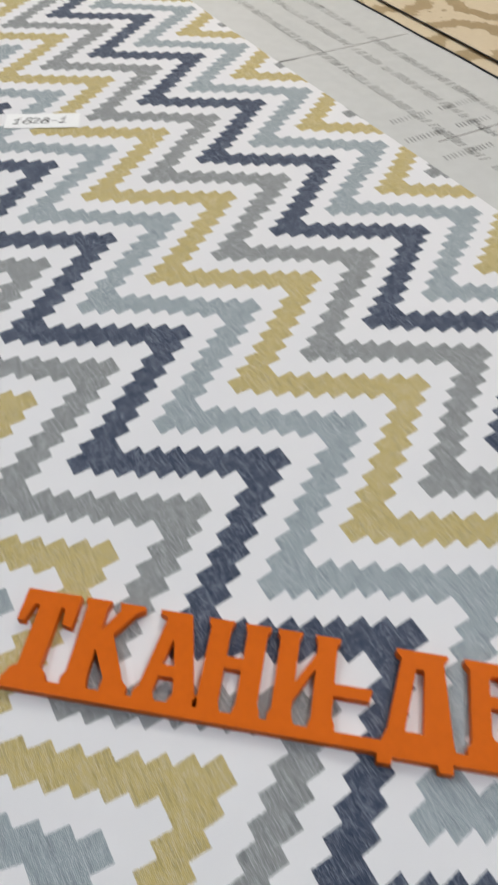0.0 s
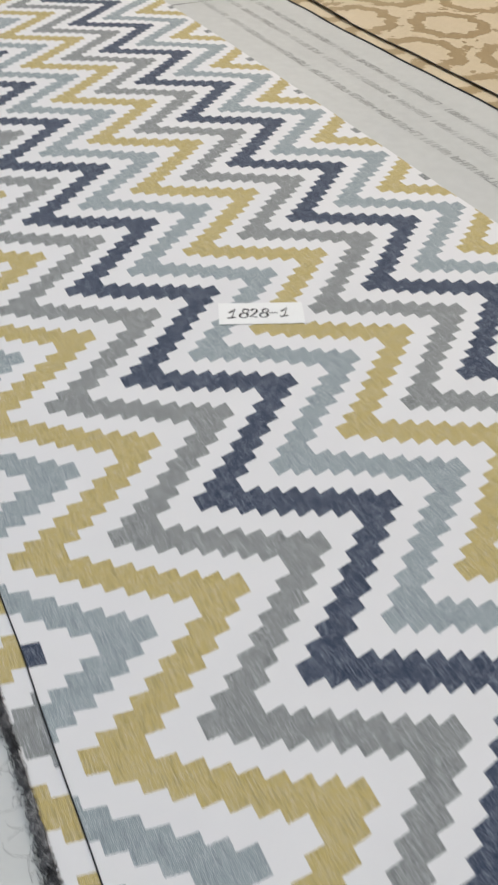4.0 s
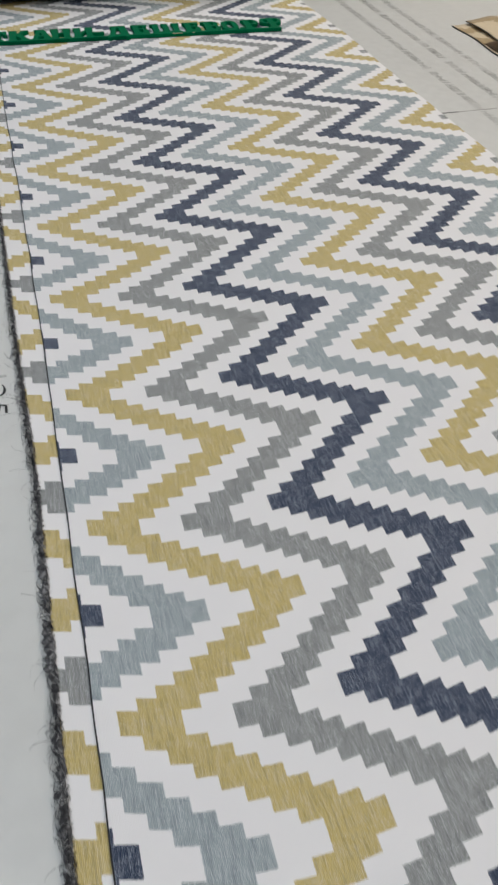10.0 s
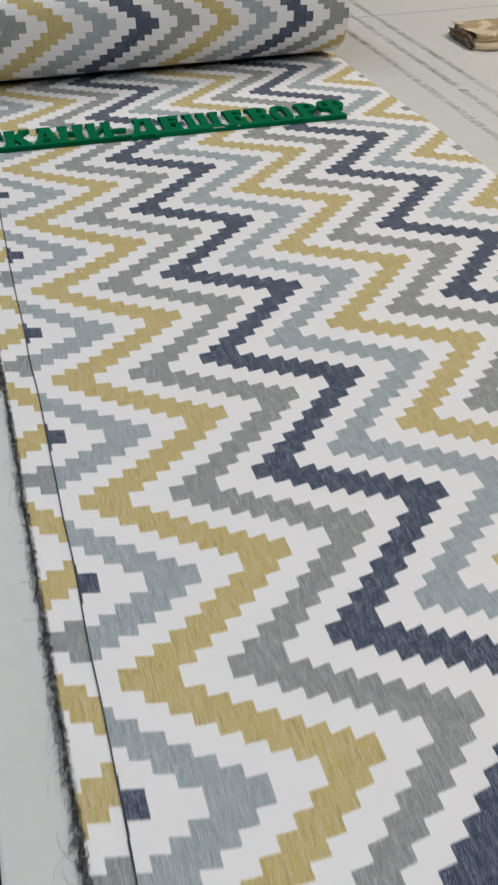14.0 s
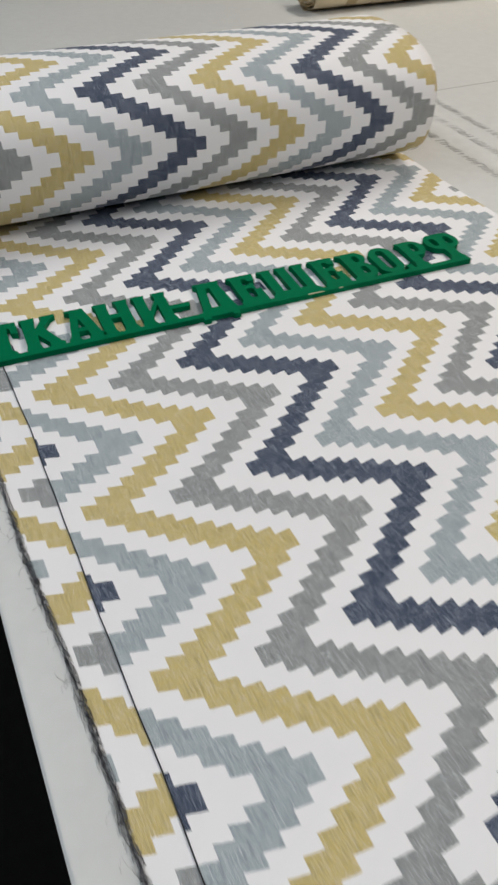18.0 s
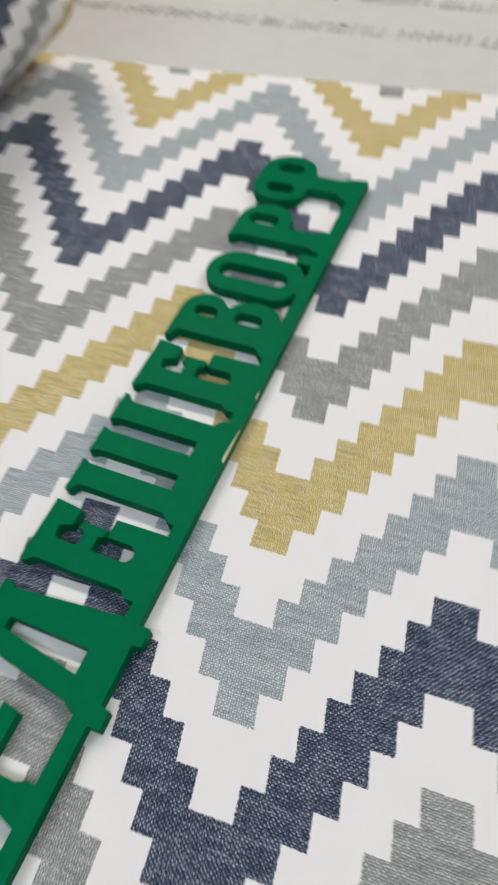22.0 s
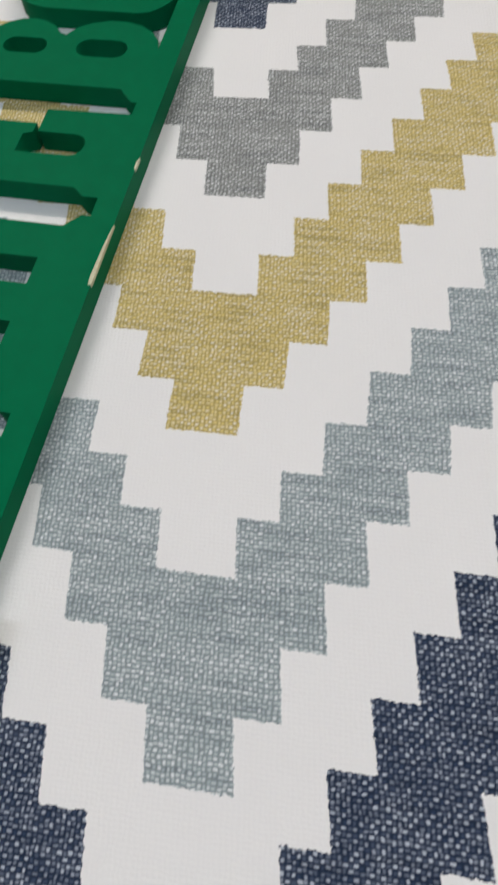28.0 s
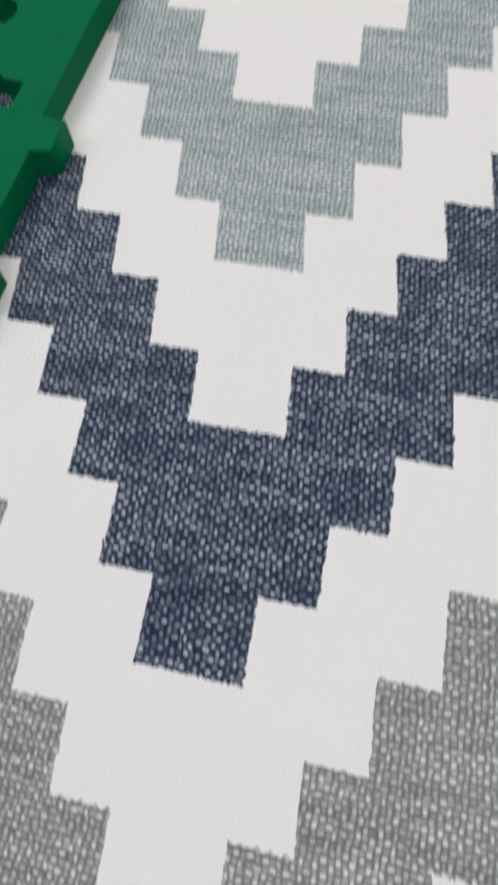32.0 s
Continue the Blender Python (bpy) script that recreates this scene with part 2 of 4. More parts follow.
def damask_cloth():
    """A gold-brown jacquard with pale raised flower shapes."""
    mat, tree, shader = material("beige_damask")
    where = tree.nodes.new("ShaderNodeTexCoord").outputs["UV"]
    place = tree.nodes.new("ShaderNodeSeparateXYZ")
    tree.links.new(where, place.inputs[0])
    # round flowers in staggered rows, each in a ring of bare gold ground, on a pale lattice
    rings = []
    for shift in (0.0, 0.5):
        x = calc(tree, "SUBTRACT", calc(tree, "FLOORED_MODULO", calc(tree, "ADD", place.outputs[0], 5.058 - 0.30 * shift), 0.30), 0.15)
        y = calc(tree, "SUBTRACT", calc(tree, "FLOORED_MODULO", calc(tree, "ADD", place.outputs[1], 5.134 - 0.2045 * shift), 0.2045), 0.10225)
        petal = calc(tree, "MULTIPLY", calc(tree, "COSINE", calc(tree, "MULTIPLY", calc(tree, "ARCTAN2", y, x), 9.0)), 0.0035)
        rings.append(calc(tree, "ADD", calc(tree, "SQRT", calc(tree, "ADD", calc(tree, "MULTIPLY", x, x), calc(tree, "MULTIPLY", y, y))), petal))
    wob = calc(tree, "MULTIPLY_ADD", noise_at(tree, where, 70.0, 3.0, 0.7), 0.034, -0.017)
    away = calc(tree, "ADD", calc(tree, "MINIMUM", rings[0], rings[1]), wob)
    flower = calc(tree, "SUBTRACT", 1.0, ramp(tree, away, 0.051, 0.055))
    lattice = calc(tree, "MULTIPLY", ramp(tree, away, 0.079, 0.083), calc(tree, "SUBTRACT", 1.0, ramp(tree, noise_at(tree, where, 34.0, 2.0), 0.57, 0.60)))
    both = calc(tree, "MAXIMUM", flower, lattice)
    thread = noise_at(tree, stretched(tree, where, (60.0, 900.0, 1.0)), 1.0, 2.0)
    ground = blend(tree, thread, (0.29, 0.195, 0.080), (0.38, 0.270, 0.125))
    pale = blend(tree, thread, (0.53, 0.415, 0.255), (0.68, 0.57, 0.40))
    tree.links.new(blend(tree, both, ground, pale), shader.inputs["Base Color"])
    shader.inputs["Roughness"].default_value = 0.55
    shader.inputs["Sheen Weight"].default_value = 0.25
    bump(tree, shader, calc(tree, "MULTIPLY_ADD", thread, 0.3, both), 0.4, 0.0006)
    return mat


CANVAS = zigzag_cloth()
DAMASK = damask_cloth()
LAMINATE = plain("white_laminate", (0.585, 0.588, 0.572), 0.42, grain=7.0, vary=0.05, relief=0.04)
TABLE_EDGE = plain("table_edge", (0.05, 0.045, 0.04), 0.6)
PAPER = plain("paper", (0.90, 0.895, 0.885), 0.8, grain=60, vary=0.03, relief=0.1)
INK = plain("black_marker", (0.012, 0.012, 0.015), 0.6, relief=0.05)


def faded_print():
    """Old grey printing ink, worn through to the white board in places."""
    mat, tree, shader = material("grey_print")
    where = tree.nodes.new("ShaderNodeNewGeometry").outputs["Position"]
    worn = noise_at(tree, where, 14.0, 4.0)
    fine = noise_at(tree, where, 400.0, 3.0)
    ink = calc(tree, "MULTIPLY", ramp(tree, worn, 0.30, 0.62), ramp(tree, fine, 0.30, 0.55))
    tree.links.new(blend(tree, calc(tree, "MULTIPLY_ADD", ink, 0.50, 0.20), (0.57, 0.572, 0.558), (0.15, 0.155, 0.15)), shader.inputs["Base Color"])
    shader.inputs["Roughness"].default_value = 0.45
    return mat


PRINT = faded_print()
SATIN = plain("brown_satin", (0.125, 0.075, 0.038), 0.42, grain=40, dark=(0.055, 0.033, 0.017), relief=0.2, gloss=0.6)
FAINT = plain("faint_pencil", (0.47, 0.47, 0.46), 0.7, grain=60, vary=0.3, relief=0.03)
PENCIL = plain("pencil_line", (0.22, 0.21, 0.20), 0.7, relief=0.03)
ORANGE = plain("orange_acrylic", (0.70, 0.135, 0.006), 0.45, grain=25, vary=0.06, relief=0.02, gloss=0.10)
GREEN = plain("green_acrylic", (0.0008, 0.138, 0.058), 0.48, grain=25, vary=0.08, relief=0.02, gloss=0.02)
NEAR_BLACK = plain("near_black", (0.025, 0.025, 0.028), 0.9, relief=0.3)
PALE_YARN = plain("pale_yarn", (0.66, 0.66, 0.66), 0.95, grain=160, vary=0.3, relief=0.4)
FRAY = plain("grey_yarn", (0.065, 0.065, 0.072), 0.95, grain=160, dark=(0.006, 0.006, 0.008), relief=0.4)
CURL = plain("curled_yarn", (0.24, 0.24, 0.25), 0.95, grain=60, dark=(0.006, 0.006, 0.008), relief=0.6)
CHIP = plain("bare_acrylic", (0.62, 0.60, 0.42), 0.6, grain=200, vary=0.3)
CARD = plain("cardboard", (0.36, 0.25, 0.14), 0.85)
WALL = plain("painted_wall", (0.34, 0.335, 0.32), 0.9, grain=4, vary=0.06)
CEILING = plain("ceiling_paint", (0.80, 0.80, 0.79), 0.9, grain=4, vary=0.04)
FLOOR = plain("dark_floor", (0.006, 0.0055, 0.005), 0.8, grain=5, vary=0.3, gloss=0.1)
STEEL = plain("painted_steel", (0.05, 0.05, 0.052), 0.5, grain=20, metal=0.3)
WHITE_METAL = plain("white_enamel", (0.75, 0.75, 0.74), 0.4, grain=10)

GLOW, glow_tree, glow_shader = material("lamp_diffuser")
glow_shader.inputs["Base Color"].default_value = (0.9, 0.9, 0.88, 1)
glow_shader.inputs["Emission Color"].default_value = (1.0, 0.97, 0.93, 1)
glow_shader.inputs["Emission Strength"].default_value = 3.0


# ---- mesh helpers ----
def part(name, bm, mat, parent=None, label="", smooth=False):
    mesh = bpy.data.meshes.new(name)
    if isinstance(bm, bmesh.types.BMesh):
        bm.to_mesh(mesh)
        bm.free()
    else:
        mesh.from_pydata(*bm)
    mesh.materials.append(mat)
    if smooth:
        mesh.shade_smooth()
    ob = new(name, mesh)
    if parent:
        ob.parent = parent
    if label:
        ob["label"] = label
    return ob


def empty(name, m=None):
    ob = new(name)
    ob.empty_display_size = 0.05
    if m:
        ob.matrix_world = m
    return ob


def box(bm, x0, x1, y0, y1, z0, z1, soft=0.0):
    made = bmesh.ops.create_cube(bm, size=1.0, matrix=Matrix.LocRotScale(((x0 + x1) / 2, (y0 + y1) / 2, (z0 + z1) / 2), None, (x1 - x0, y1 - y0, z1 - z0)))
    if soft:
        edges = {e for v in made["verts"] for e in v.link_edges}
        bmesh.ops.bevel(bm, geom=list(edges), offset=soft, segments=2, affect="EDGES")
    return bm


def boxed(*size, soft=0.0):
    return box(bmesh.new(), *size, soft=soft)


def lerp(table, t):
    xs, ys = zip(*table)
    return float(np.interp(t, xs, ys))


def sheet(name, points, uvs, mat, parent, thick=0.0, label=""):
    """A cloth from a grid of points (rows of equal length) with the step counts as its UV map."""
    n, m = len(points), len(points[0])
    verts = [p for row in points for p in row]
    faces = [(i * m + j, i * m + j + 1, (i + 1) * m + j + 1, (i + 1) * m + j) for i in range(n - 1) for j in range(m - 1)]
    ob = part(name, (verts, [], faces), mat, parent, label, smooth=True)
    layer = ob.data.uv_layers.new(name="steps")
    flat = [c for row in uvs for c in row]
    layer.data.foreach_set("uv", [k for loop in ob.data.loops for k in flat[loop.vertex_index]])
    if thick:
        solid = ob.modifiers.new("thickness", "SOLIDIFY")
        solid.thickness, solid.offset = thick, -1
    return ob


def outline(name, rings, thick, mat, parent, soft=0.0004):
    """A flat plate cut from sheet stock: the first ring is its outline, the others are holes; the cut edges are slightly eased."""
    curve = bpy.data.curves.new(name, "CURVE")
    curve.dimensions, curve.fill_mode = "2D", "BOTH"
    curve.extrude, curve.bevel_depth, curve.bevel_resolution, curve.offset = thick / 2 - soft, soft, 1, -soft
    for ring in rings:
        spline = curve.splines.new("POLY")
        spline.points.add(len(ring) - 1)
        for p, (x, y) in zip(spline.points, ring):
            p.co = (x, y, 0, 1)
        spline.use_cyclic_u = True
    temp = bpy.data.objects.new(name, curve)
    mesh = bpy.data.meshes.new_from_object(temp)
    bpy.data.objects.remove(temp)
    mesh.materials.clear()
    mesh.materials.append(mat)
    mesh.transform(Matrix.Translation((0, 0, thick / 2)))
    ob = new(name, mesh)
    ob.parent = parent
    return ob


def loop(cx, cy, rx, ry, a0, a1, n=12):
    return [(cx + rx * math.cos(math.radians(a0 + (a1 - a0) * k / n)), cy + ry * math.sin(math.radians(a0 + (a1 - a0) * k / n))) for k in range(n + 1)]


# pen strokes of the handwritten figures, one unit high
STROKES = {
    "1": [[(-0.02, 0.58), (0.16, 0.72), (0.36, 1.0), (0.30, 0.5), (0.22, 0.02)], [(-0.05, 0.03), (0.2, 0.02), (0.5, 0.08)]],
    "8": [loop(0.36, 0.72, 0.2, 0.2, -70, 250) + loop(0.28, 0.25, 0.26, 0.25, 80, -280)],
    "2": [loop(0.26, 0.76, 0.22, 0.22, 165, -40, 10) + [(0.2, 0.25), (0.0, 0.04), (0.25, 0.06), (0.55, 0.02)]],
    "5": [[(0.5, 1.0), (0.12, 0.98), (0.08, 0.58)] + loop(0.24, 0.32, 0.26, 0.28, 110, -140, 10)],
    "U": [loop(0.0, 0.0, 1.0, 1.1, 165, 400, 24)],
    "-": [[(0.0, 0.0), (0.35, 0.06), (0.8, 0.04)]],
}


def penned(name, char, size, radius, mat, parent, m, label, wide=1.0):
    """One handwritten figure drawn with a round-tipped pen, lying flat."""
    curve = bpy.data.curves.new(name, "CURVE")
    curve.dimensions, curve.bevel_depth, curve.bevel_resolution, curve.use_fill_caps = "3D", radius, 2, True
    for stroke in STROKES[char]:
        spline = curve.splines.new("POLY")
        spline.points.add(len(stroke) - 1)
        for k, (p, (x, y)) in enumerate(zip(spline.points, stroke)):
            p.co = ((x * wide + 0.18 * y) * size, y * size, 0, 1)
            p.radius = 1.0 if char == "U" else 0.8 + 0.3 * math.sin(0.8 * k + size * 900)
    temp = bpy.data.objects.new(name, curve)
    mesh = bpy.data.meshes.new_from_object(temp)
    bpy.data.objects.remove(temp)
    mesh.transform(Matrix.Diagonal((1, 1, 0.12, 1)))
    mesh.materials.clear()
    mesh.materials.append(mat)
    ob = new(name, mesh)
    ob.parent = parent
    ob.matrix_basis = m
    ob["label"] = label
    return ob


# ---- the room ----
def room():
    x0, x1, y0, y1, h, w = -2.6, 4.2, -3.6, 5.6, 2.9, 0.12
    tagged(part("floor", boxed(x0 - w, x1 + w, y0 - w, y1 + w, -0.1, 0.0), FLOOR), "dark worn floor under the cutting table", "floor", kind="structure")
    tagged(part("ceiling", boxed(x0 - w, x1 + w, y0 - w, y1 + w, h, h + 0.1), CEILING), "plain white ceiling of the workroom", "ceiling", kind="structure")
    for name, size in (("wall_west", (x0 - w, x0, y0, y1)), ("wall_east", (x1, x1 + w, y0, y1)),
                       ("wall_south", (x0 - w, x1 + w, y0 - w, y0)), ("wall_north", (x0 - w, x1 + w, y1, y1 + w))):
        tagged(part(name, boxed(*size, 0.0, h), WALL), "plain painted wall of the workroom", "wall", kind="structure")
    for x, y, watts, colour in LAMPS:
        lamp = empty("ceiling_light", pose(x, y, 2.9))
        part("housing", boxed(-0.16, 0.16, -0.68, 0.68, -0.055, -0.004, soft=0.006), WHITE_METAL, lamp)
        part("diffuser", boxed(-0.14, 0.14, -0.65, 0.65, -0.064, -0.056), GLOW, lamp)
        tagged(lamp, "assumed long white fluorescent ceiling light, switched on", "ceiling light", group="ceiling lights")
        ceiling_lamp(x, y, watts, colour)


room()


# ---- cutting table ----
def cutting_table():
    x0, x1, y0, y1 = -17.45 * S, 120 * S, -120 * S, 260 * S
    table = empty("cutting_table", pose(0, 0, 0))
    part("tabletop", boxed(x0, x1, y0, y1, TABLE - 0.028, TABLE, soft=0.002), LAMINATE, table)
    part("edge_strip", boxed(x0 + 0.004, x1 - 0.004, y0 + 0.004, y1 - 0.004, TABLE - 0.07, TABLE - 0.029), TABLE_EDGE, table)
    for x in (x0 + 0.3, x1 - 0.1):
        for y in (y0 + 0.15, (y0 + y1) / 2, y1 - 0.15):
            part("leg", boxed(x - 0.03, x + 0.03, y - 0.03, y + 0.03, 0.0, TABLE - 0.07, soft=0.003), STEEL, table)
    # ruled lines across the table, one to the metre
    for y, end in ((4.2, 57), (79.0, 57), (153.9, 110)):
        part("ruled_line", boxed(39.4 * S, end * S, (y - 0.05) * S, (y + 0.05) * S, TABLE, TABLE + 0.0002), PENCIL, table)
        part("ruled_line", boxed(38.6 * S, 41.5 * S, (y - 0.09) * S, (y + 0.09) * S, TABLE, TABLE + 0.0004), INK, table)
    for y in (4.2, 41.25, 78.35):
        part("mark_line", boxed(-17.0 * S, -15.0 * S, (y - 0.11) * S, (y + 0.11) * S, TABLE, TABLE + 0.0003), FAINT, table)
    part("mark_line", boxed(-17.1 * S, -16.2 * S, 78.15 * S, 78.5 * S, TABLE, TABLE + 0.0005), PENCIL, table)
    for char, x, y, size, tilt in (("2", -16.45, 40.72, 1.4, -97), ("5", -16.25, 38.45, 1.1, -92), ("U", -15.4, 75.95, 1.0, 0)):
        penned("metre_mark", char, size * S, 0.0044 if char == "U" else 0.0013, INK, table, pose(x * S, y * S, TABLE + 0.0002, 0, 0, tilt), "handwritten black marker figure",
               wide=1.0 if char == "U" else 1.9)
    # faded print along the table: each run of letters as rows of plain slanted bars
    rng, bm = random.Random(5), bmesh.new()
    for x, shift in ((44.7, 0.0), (48.8, 3.3), (52.4, 5.2)):
        for k in range(-6, 9):
            start = 46.3 + shift + 23.2 * k
            if start - 21 < -118 or start > 168:
                continue
            y = start
            for n in range(19):
                wide = rng.uniform(0.55, 0.85)
                strokes = rng.choice((2, 2, 3))
                for i in range(strokes):
                    at = y - wide * i / (strokes - 1)
                    low, high = -0.58 + rng.choice((0.0, 0.0, 0.1)), 0.58 - rng.choice((0.0, 0.0, 0.25))
                    slant = rng.uniform(0.12, 0.22)
                    corners = [(x + low, at - slant * low + 0.12), (x + low, at - slant * low - 0.12), (x + high, at - slant * high - 0.12), (x + high, at - slant * high + 0.12)]
                    bm.faces.new([bm.verts.new((cx * S, cy * S, TABLE + 0.0002)) for cx, cy in corners])
                if rng.random() < 0.6:
                    at = rng.choice((-0.47, 0.0, 0.0, 0.47))
                    bm.faces.new([bm.verts.new((cx * S, cy * S, TABLE + 0.0002)) for cx, cy in ((x + at - 0.09, y), (x + at - 0.09, y - wide), (x + at + 0.09, y - wide), (x + at + 0.09, y))])
                y -= wide + (0.9 if n in (3, 11) else 0.42)
    # short lines of print across the table
    for x, y, count in ((41.5, -12.3, 6), (47.6, -12.2, 6), (40.4, -15.9, 5), (46.7, -15.8, 5), (41.5, -20.0, 7)):
        for n in range(count):
            for at in (x + 0.85 * n, x + 0.85 * n + rng.uniform(0.35, 0.5)):
                bm.faces.new([bm.verts.new((cx * S, cy * S, TABLE + 0.0002)) for cx, cy in ((at - 0.11, y - 0.4), (at + 0.11, y - 0.4), (at + 0.25, y + 0.4), (at + 0.03, y + 0.4))])
    part("printed_lettering", bm, PRINT, table, "faded grey rows of printed lettering")["kind"] = "stuff"
    part("ruled_line", boxed(43.0 * S, 56.0 * S, -17.42 * S, -17.3 * S, TABLE, TABLE + 0.0002), PENCIL, table)
    return tagged(table, "long white laminate cutting table with ruled metre marks", "table")


cutting_table()

# ---- patterned cloth on the table ----
SELVEDGE = [(-110, -12.6), (-28, -12.5), (6, -12.3), (27, -12.14), (45, -12.05), (70, -12.2), (88, -12.48), (109, -12.57), (116, -12.76), (140, -13.0)]
LOWER = [(-110, -14.35), (10, -14.0), (30, -13.7), (44, -14.05), (70, -14.4), (89, -14.8), (97, -15.3), (110, -15.5), (140, -15.6)]
FOLD = [(-110, 39.4), (-20, 39.4), (5, 39.0), (60, 39.3), (90, 38.8), (110, 39.0), (126, 38.1), (140, 37.9)]


def pattern(x, y):
    """The printed steps at a place of the cloth, which lies a little askew, stretched here and there, and bows towards its selvedge."""
    u, v = x, y
    for _ in range(6):
        h, c = (v - 40) / 100, (u - 12) / 25
        u, v = (x - 0.005 * (u - 12) - (-0.00708) * (u - 12) * h - (-1.17781) * h * h,
                y - 0.10359 * u - 0.01286 * max(2 - u, 0) ** 2 - (-0.19968) * c ** 2 - (-0.03046) * c ** 3 - (0.02566) * u * h)
    return u, v / STITCH


def ripple(x, y):
    return 0.0004 * noise.noise(Vector((x * 0.09, y * 0.05, 3.0))) - 0.0004


def patterned_cloth():
    cloth = empty("patterned_fabric", pose(0, 0, TOP))
    ys = [-105 + 1.5 * k for k in range(int(243 / 1.5) + 1)]
    points, uvs = [], []
    for y in ys:
        a, b = lerp(SELVEDGE, y) + 0.12 * noise.noise(Vector((y * 0.2, 0, 0))), lerp(FOLD, y) + 0.1 * noise.noise(Vector((y * 0.2, 5, 0)))
        row, ring = [], []
        for k in (0, 0.03, 0.1, *range(1, 41)):
            x = a + (b - a) * k / 40
            row.append((x * S, y * S, ripple(x, y)))
            ring.append(pattern(x, y))
        for k in range(1, 7):
            turn = math.pi * k / 6
            x, z = b + 0.11 * math.sin(turn), -0.0012 + 0.0012 * math.cos(turn)
            row.append((x * S, y * S, z + ripple(b, y)))
            ring.append(pattern(b + 0.06 * k, y))
        points.append(row)
        uvs.append(ring)
    sheet("upper_layer", points, uvs, CANVAS, cloth, thick=0.0009)
    # the lower half of the folded cloth shows as a strip beside the selvedge
    points, uvs = [], []
    for y in ys:
        a = lerp(SELVEDGE, y)
        row, ring = [], []
        for k in (0, 0.05, 0.2, *range(1, 9)):
            x = lerp(LOWER, y) + 0.1 * noise.noise(Vector((y * 0.3, 9, 0))) * (k == 0) + 4.8 * k / 8
            row.append((x * S, y * S, -0.0014 + ripple(x, y) * 0.5))
            u, v = pattern(x, y)
            ring.append((u + 14.1 + 3 * BAND, v + lerp([(0, -3.5), (40, -4.5), (76, -3.3), (95, -3.9)], y)))
        points.append(row)
        uvs.append(ring)
    sheet("lower_layer", points, uvs, CANVAS, cloth, thick=0.0008)
    # thin near-black line along the selvedge of the upper layer
    verts, faces = [], []
    for k, y in enumerate(ys):
        a = lerp(SELVEDGE, y) + 0.12 * noise.noise(Vector((y * 0.2, 0, 0))) - 0.03
        for j in range(6):
            verts.append(((a + 0.042 * math.cos(j * 1.0472)) * S, y * S, -0.0006 + 0.0006 * math.sin(j * 1.0472)))
        if k:
            faces += [(6 * k - 6 + j, 6 * k - 6 + (j + 1) % 6, 6 * k + (j + 1) % 6, 6 * k + j) for j in range(6)]
    part("selvedge_line", (verts, [], faces), NEAR_BLACK, cloth, "thin black line along the edge", smooth=True)
    # the raw edge of the lower layer has curled into a dark pleated roll, with frayed yarn ends
    verts, faces = [], []
    for k in range(1800):
        y = -100 + 0.13 * k
        size = lerp([(-100, 0.30), (10, 0.30), (30, 0.22), (60, 0.13), (90, 0.08), (134, 0.07)], y)
        size *= 0.45 + 1.2 * abs(noise.noise(Vector((y * 1.9, 2.0, 0.0)))) + 0.5 * noise.noise(Vector((y * 0.3, 6.0, 0.0)))
        middle = lerp(LOWER, y) - 0.5 * size + 0.12 * noise.noise(Vector((y * 0.7, 8.0, 0.0)))
        for j in range(8):
            turn = j * math.pi / 4
            verts.append(((middle + size * math.cos(turn)) * S, (y + 0.14 * math.sin(turn * 2)) * S, -0.0022 + 0.55 * size * S * (1 + math.sin(turn))))
        if k:
            faces += [(8 * k - 8 + j, 8 * k - 8 + (j + 1) % 8, 8 * k + (j + 1) % 8, 8 * k + j) for j in range(8)]
    part("curled_edge", (verts, [], faces), CURL, cloth, "dark grey curled raw edge", smooth=True)
    for seed, count_all, mat, label in ((11, 7600, FRAY, "dark grey frayed yarn ends"), (12, 1300, PALE_YARN, "white frayed yarn ends")):
        rng = random.Random(seed)
        verts, faces = [], []
        for k in range(count_all):
            y = rng.uniform(-100, 134)
            x = lerp(LOWER, y) + rng.uniform(-0.12, 0.12)
            thickly = lerp([(40, 0.6), (70, 0.15), (110, 0.0)], y) + 0.8 * noise.noise(Vector((y * 0.35, 3, 0)))
            loose = rng.random() < 0.03
            reach, swing, lift = rng.uniform(0.08, 0.5) * (0.7 + thickly) * (2.6 if loose else 1.0), rng.uniform(-0.8, 0.8) * (2.0 if loose else 1.0), rng.uniform(0.05, 0.28) + lerp([(10, 0.35), (60, 0.1), (100, 0.0)], y)
            wide, curl, count = rng.uniform(0.007, 0.018) * (0.6 if loose else 1.0), rng.uniform(-0.24, 0.24), 5
            base = len(verts)
            for i in range(count + 1):
                f = i / count
                px, py = x + 0.12 - reach * math.sin(f * 1.75), y + swing * f + curl * math.sin(4.5 * f)
                pz = -0.0012 + lift * S * math.sin(math.pi * min(1, f * 1.05)) * 0.6 - 0.0006 * f
                verts += [(px * S, (py - wide) * S, pz), (px * S, (py + wide) * S, pz), ((px + wide) * S, py * S, pz + wide * S)]
                if i:
                    for j in range(3):
                        faces.append((base + 3 * i - 3 + j, base + 3 * i - 3 + (j + 1) % 3, base + 3 * i + (j + 1) % 3, base + 3 * i + j))
        ob = part("frayed_edge", (verts, [], faces), mat, cloth, label)
        ob["kind"] = "stuff"
    return tagged(cloth, "white canvas fabric with navy, grey, mustard and blue stepped zigzags", "fabric")


# the roll has sunk into a flat oval: its middle along the table, reach to the front and to the back, half its height
ROLL_Y, ROLL_FRONT, ROLL_BACK, ROLL_HALF, ROLL_SQUARE = 142.87, 10.30, 9.54, 6.26, 2.75
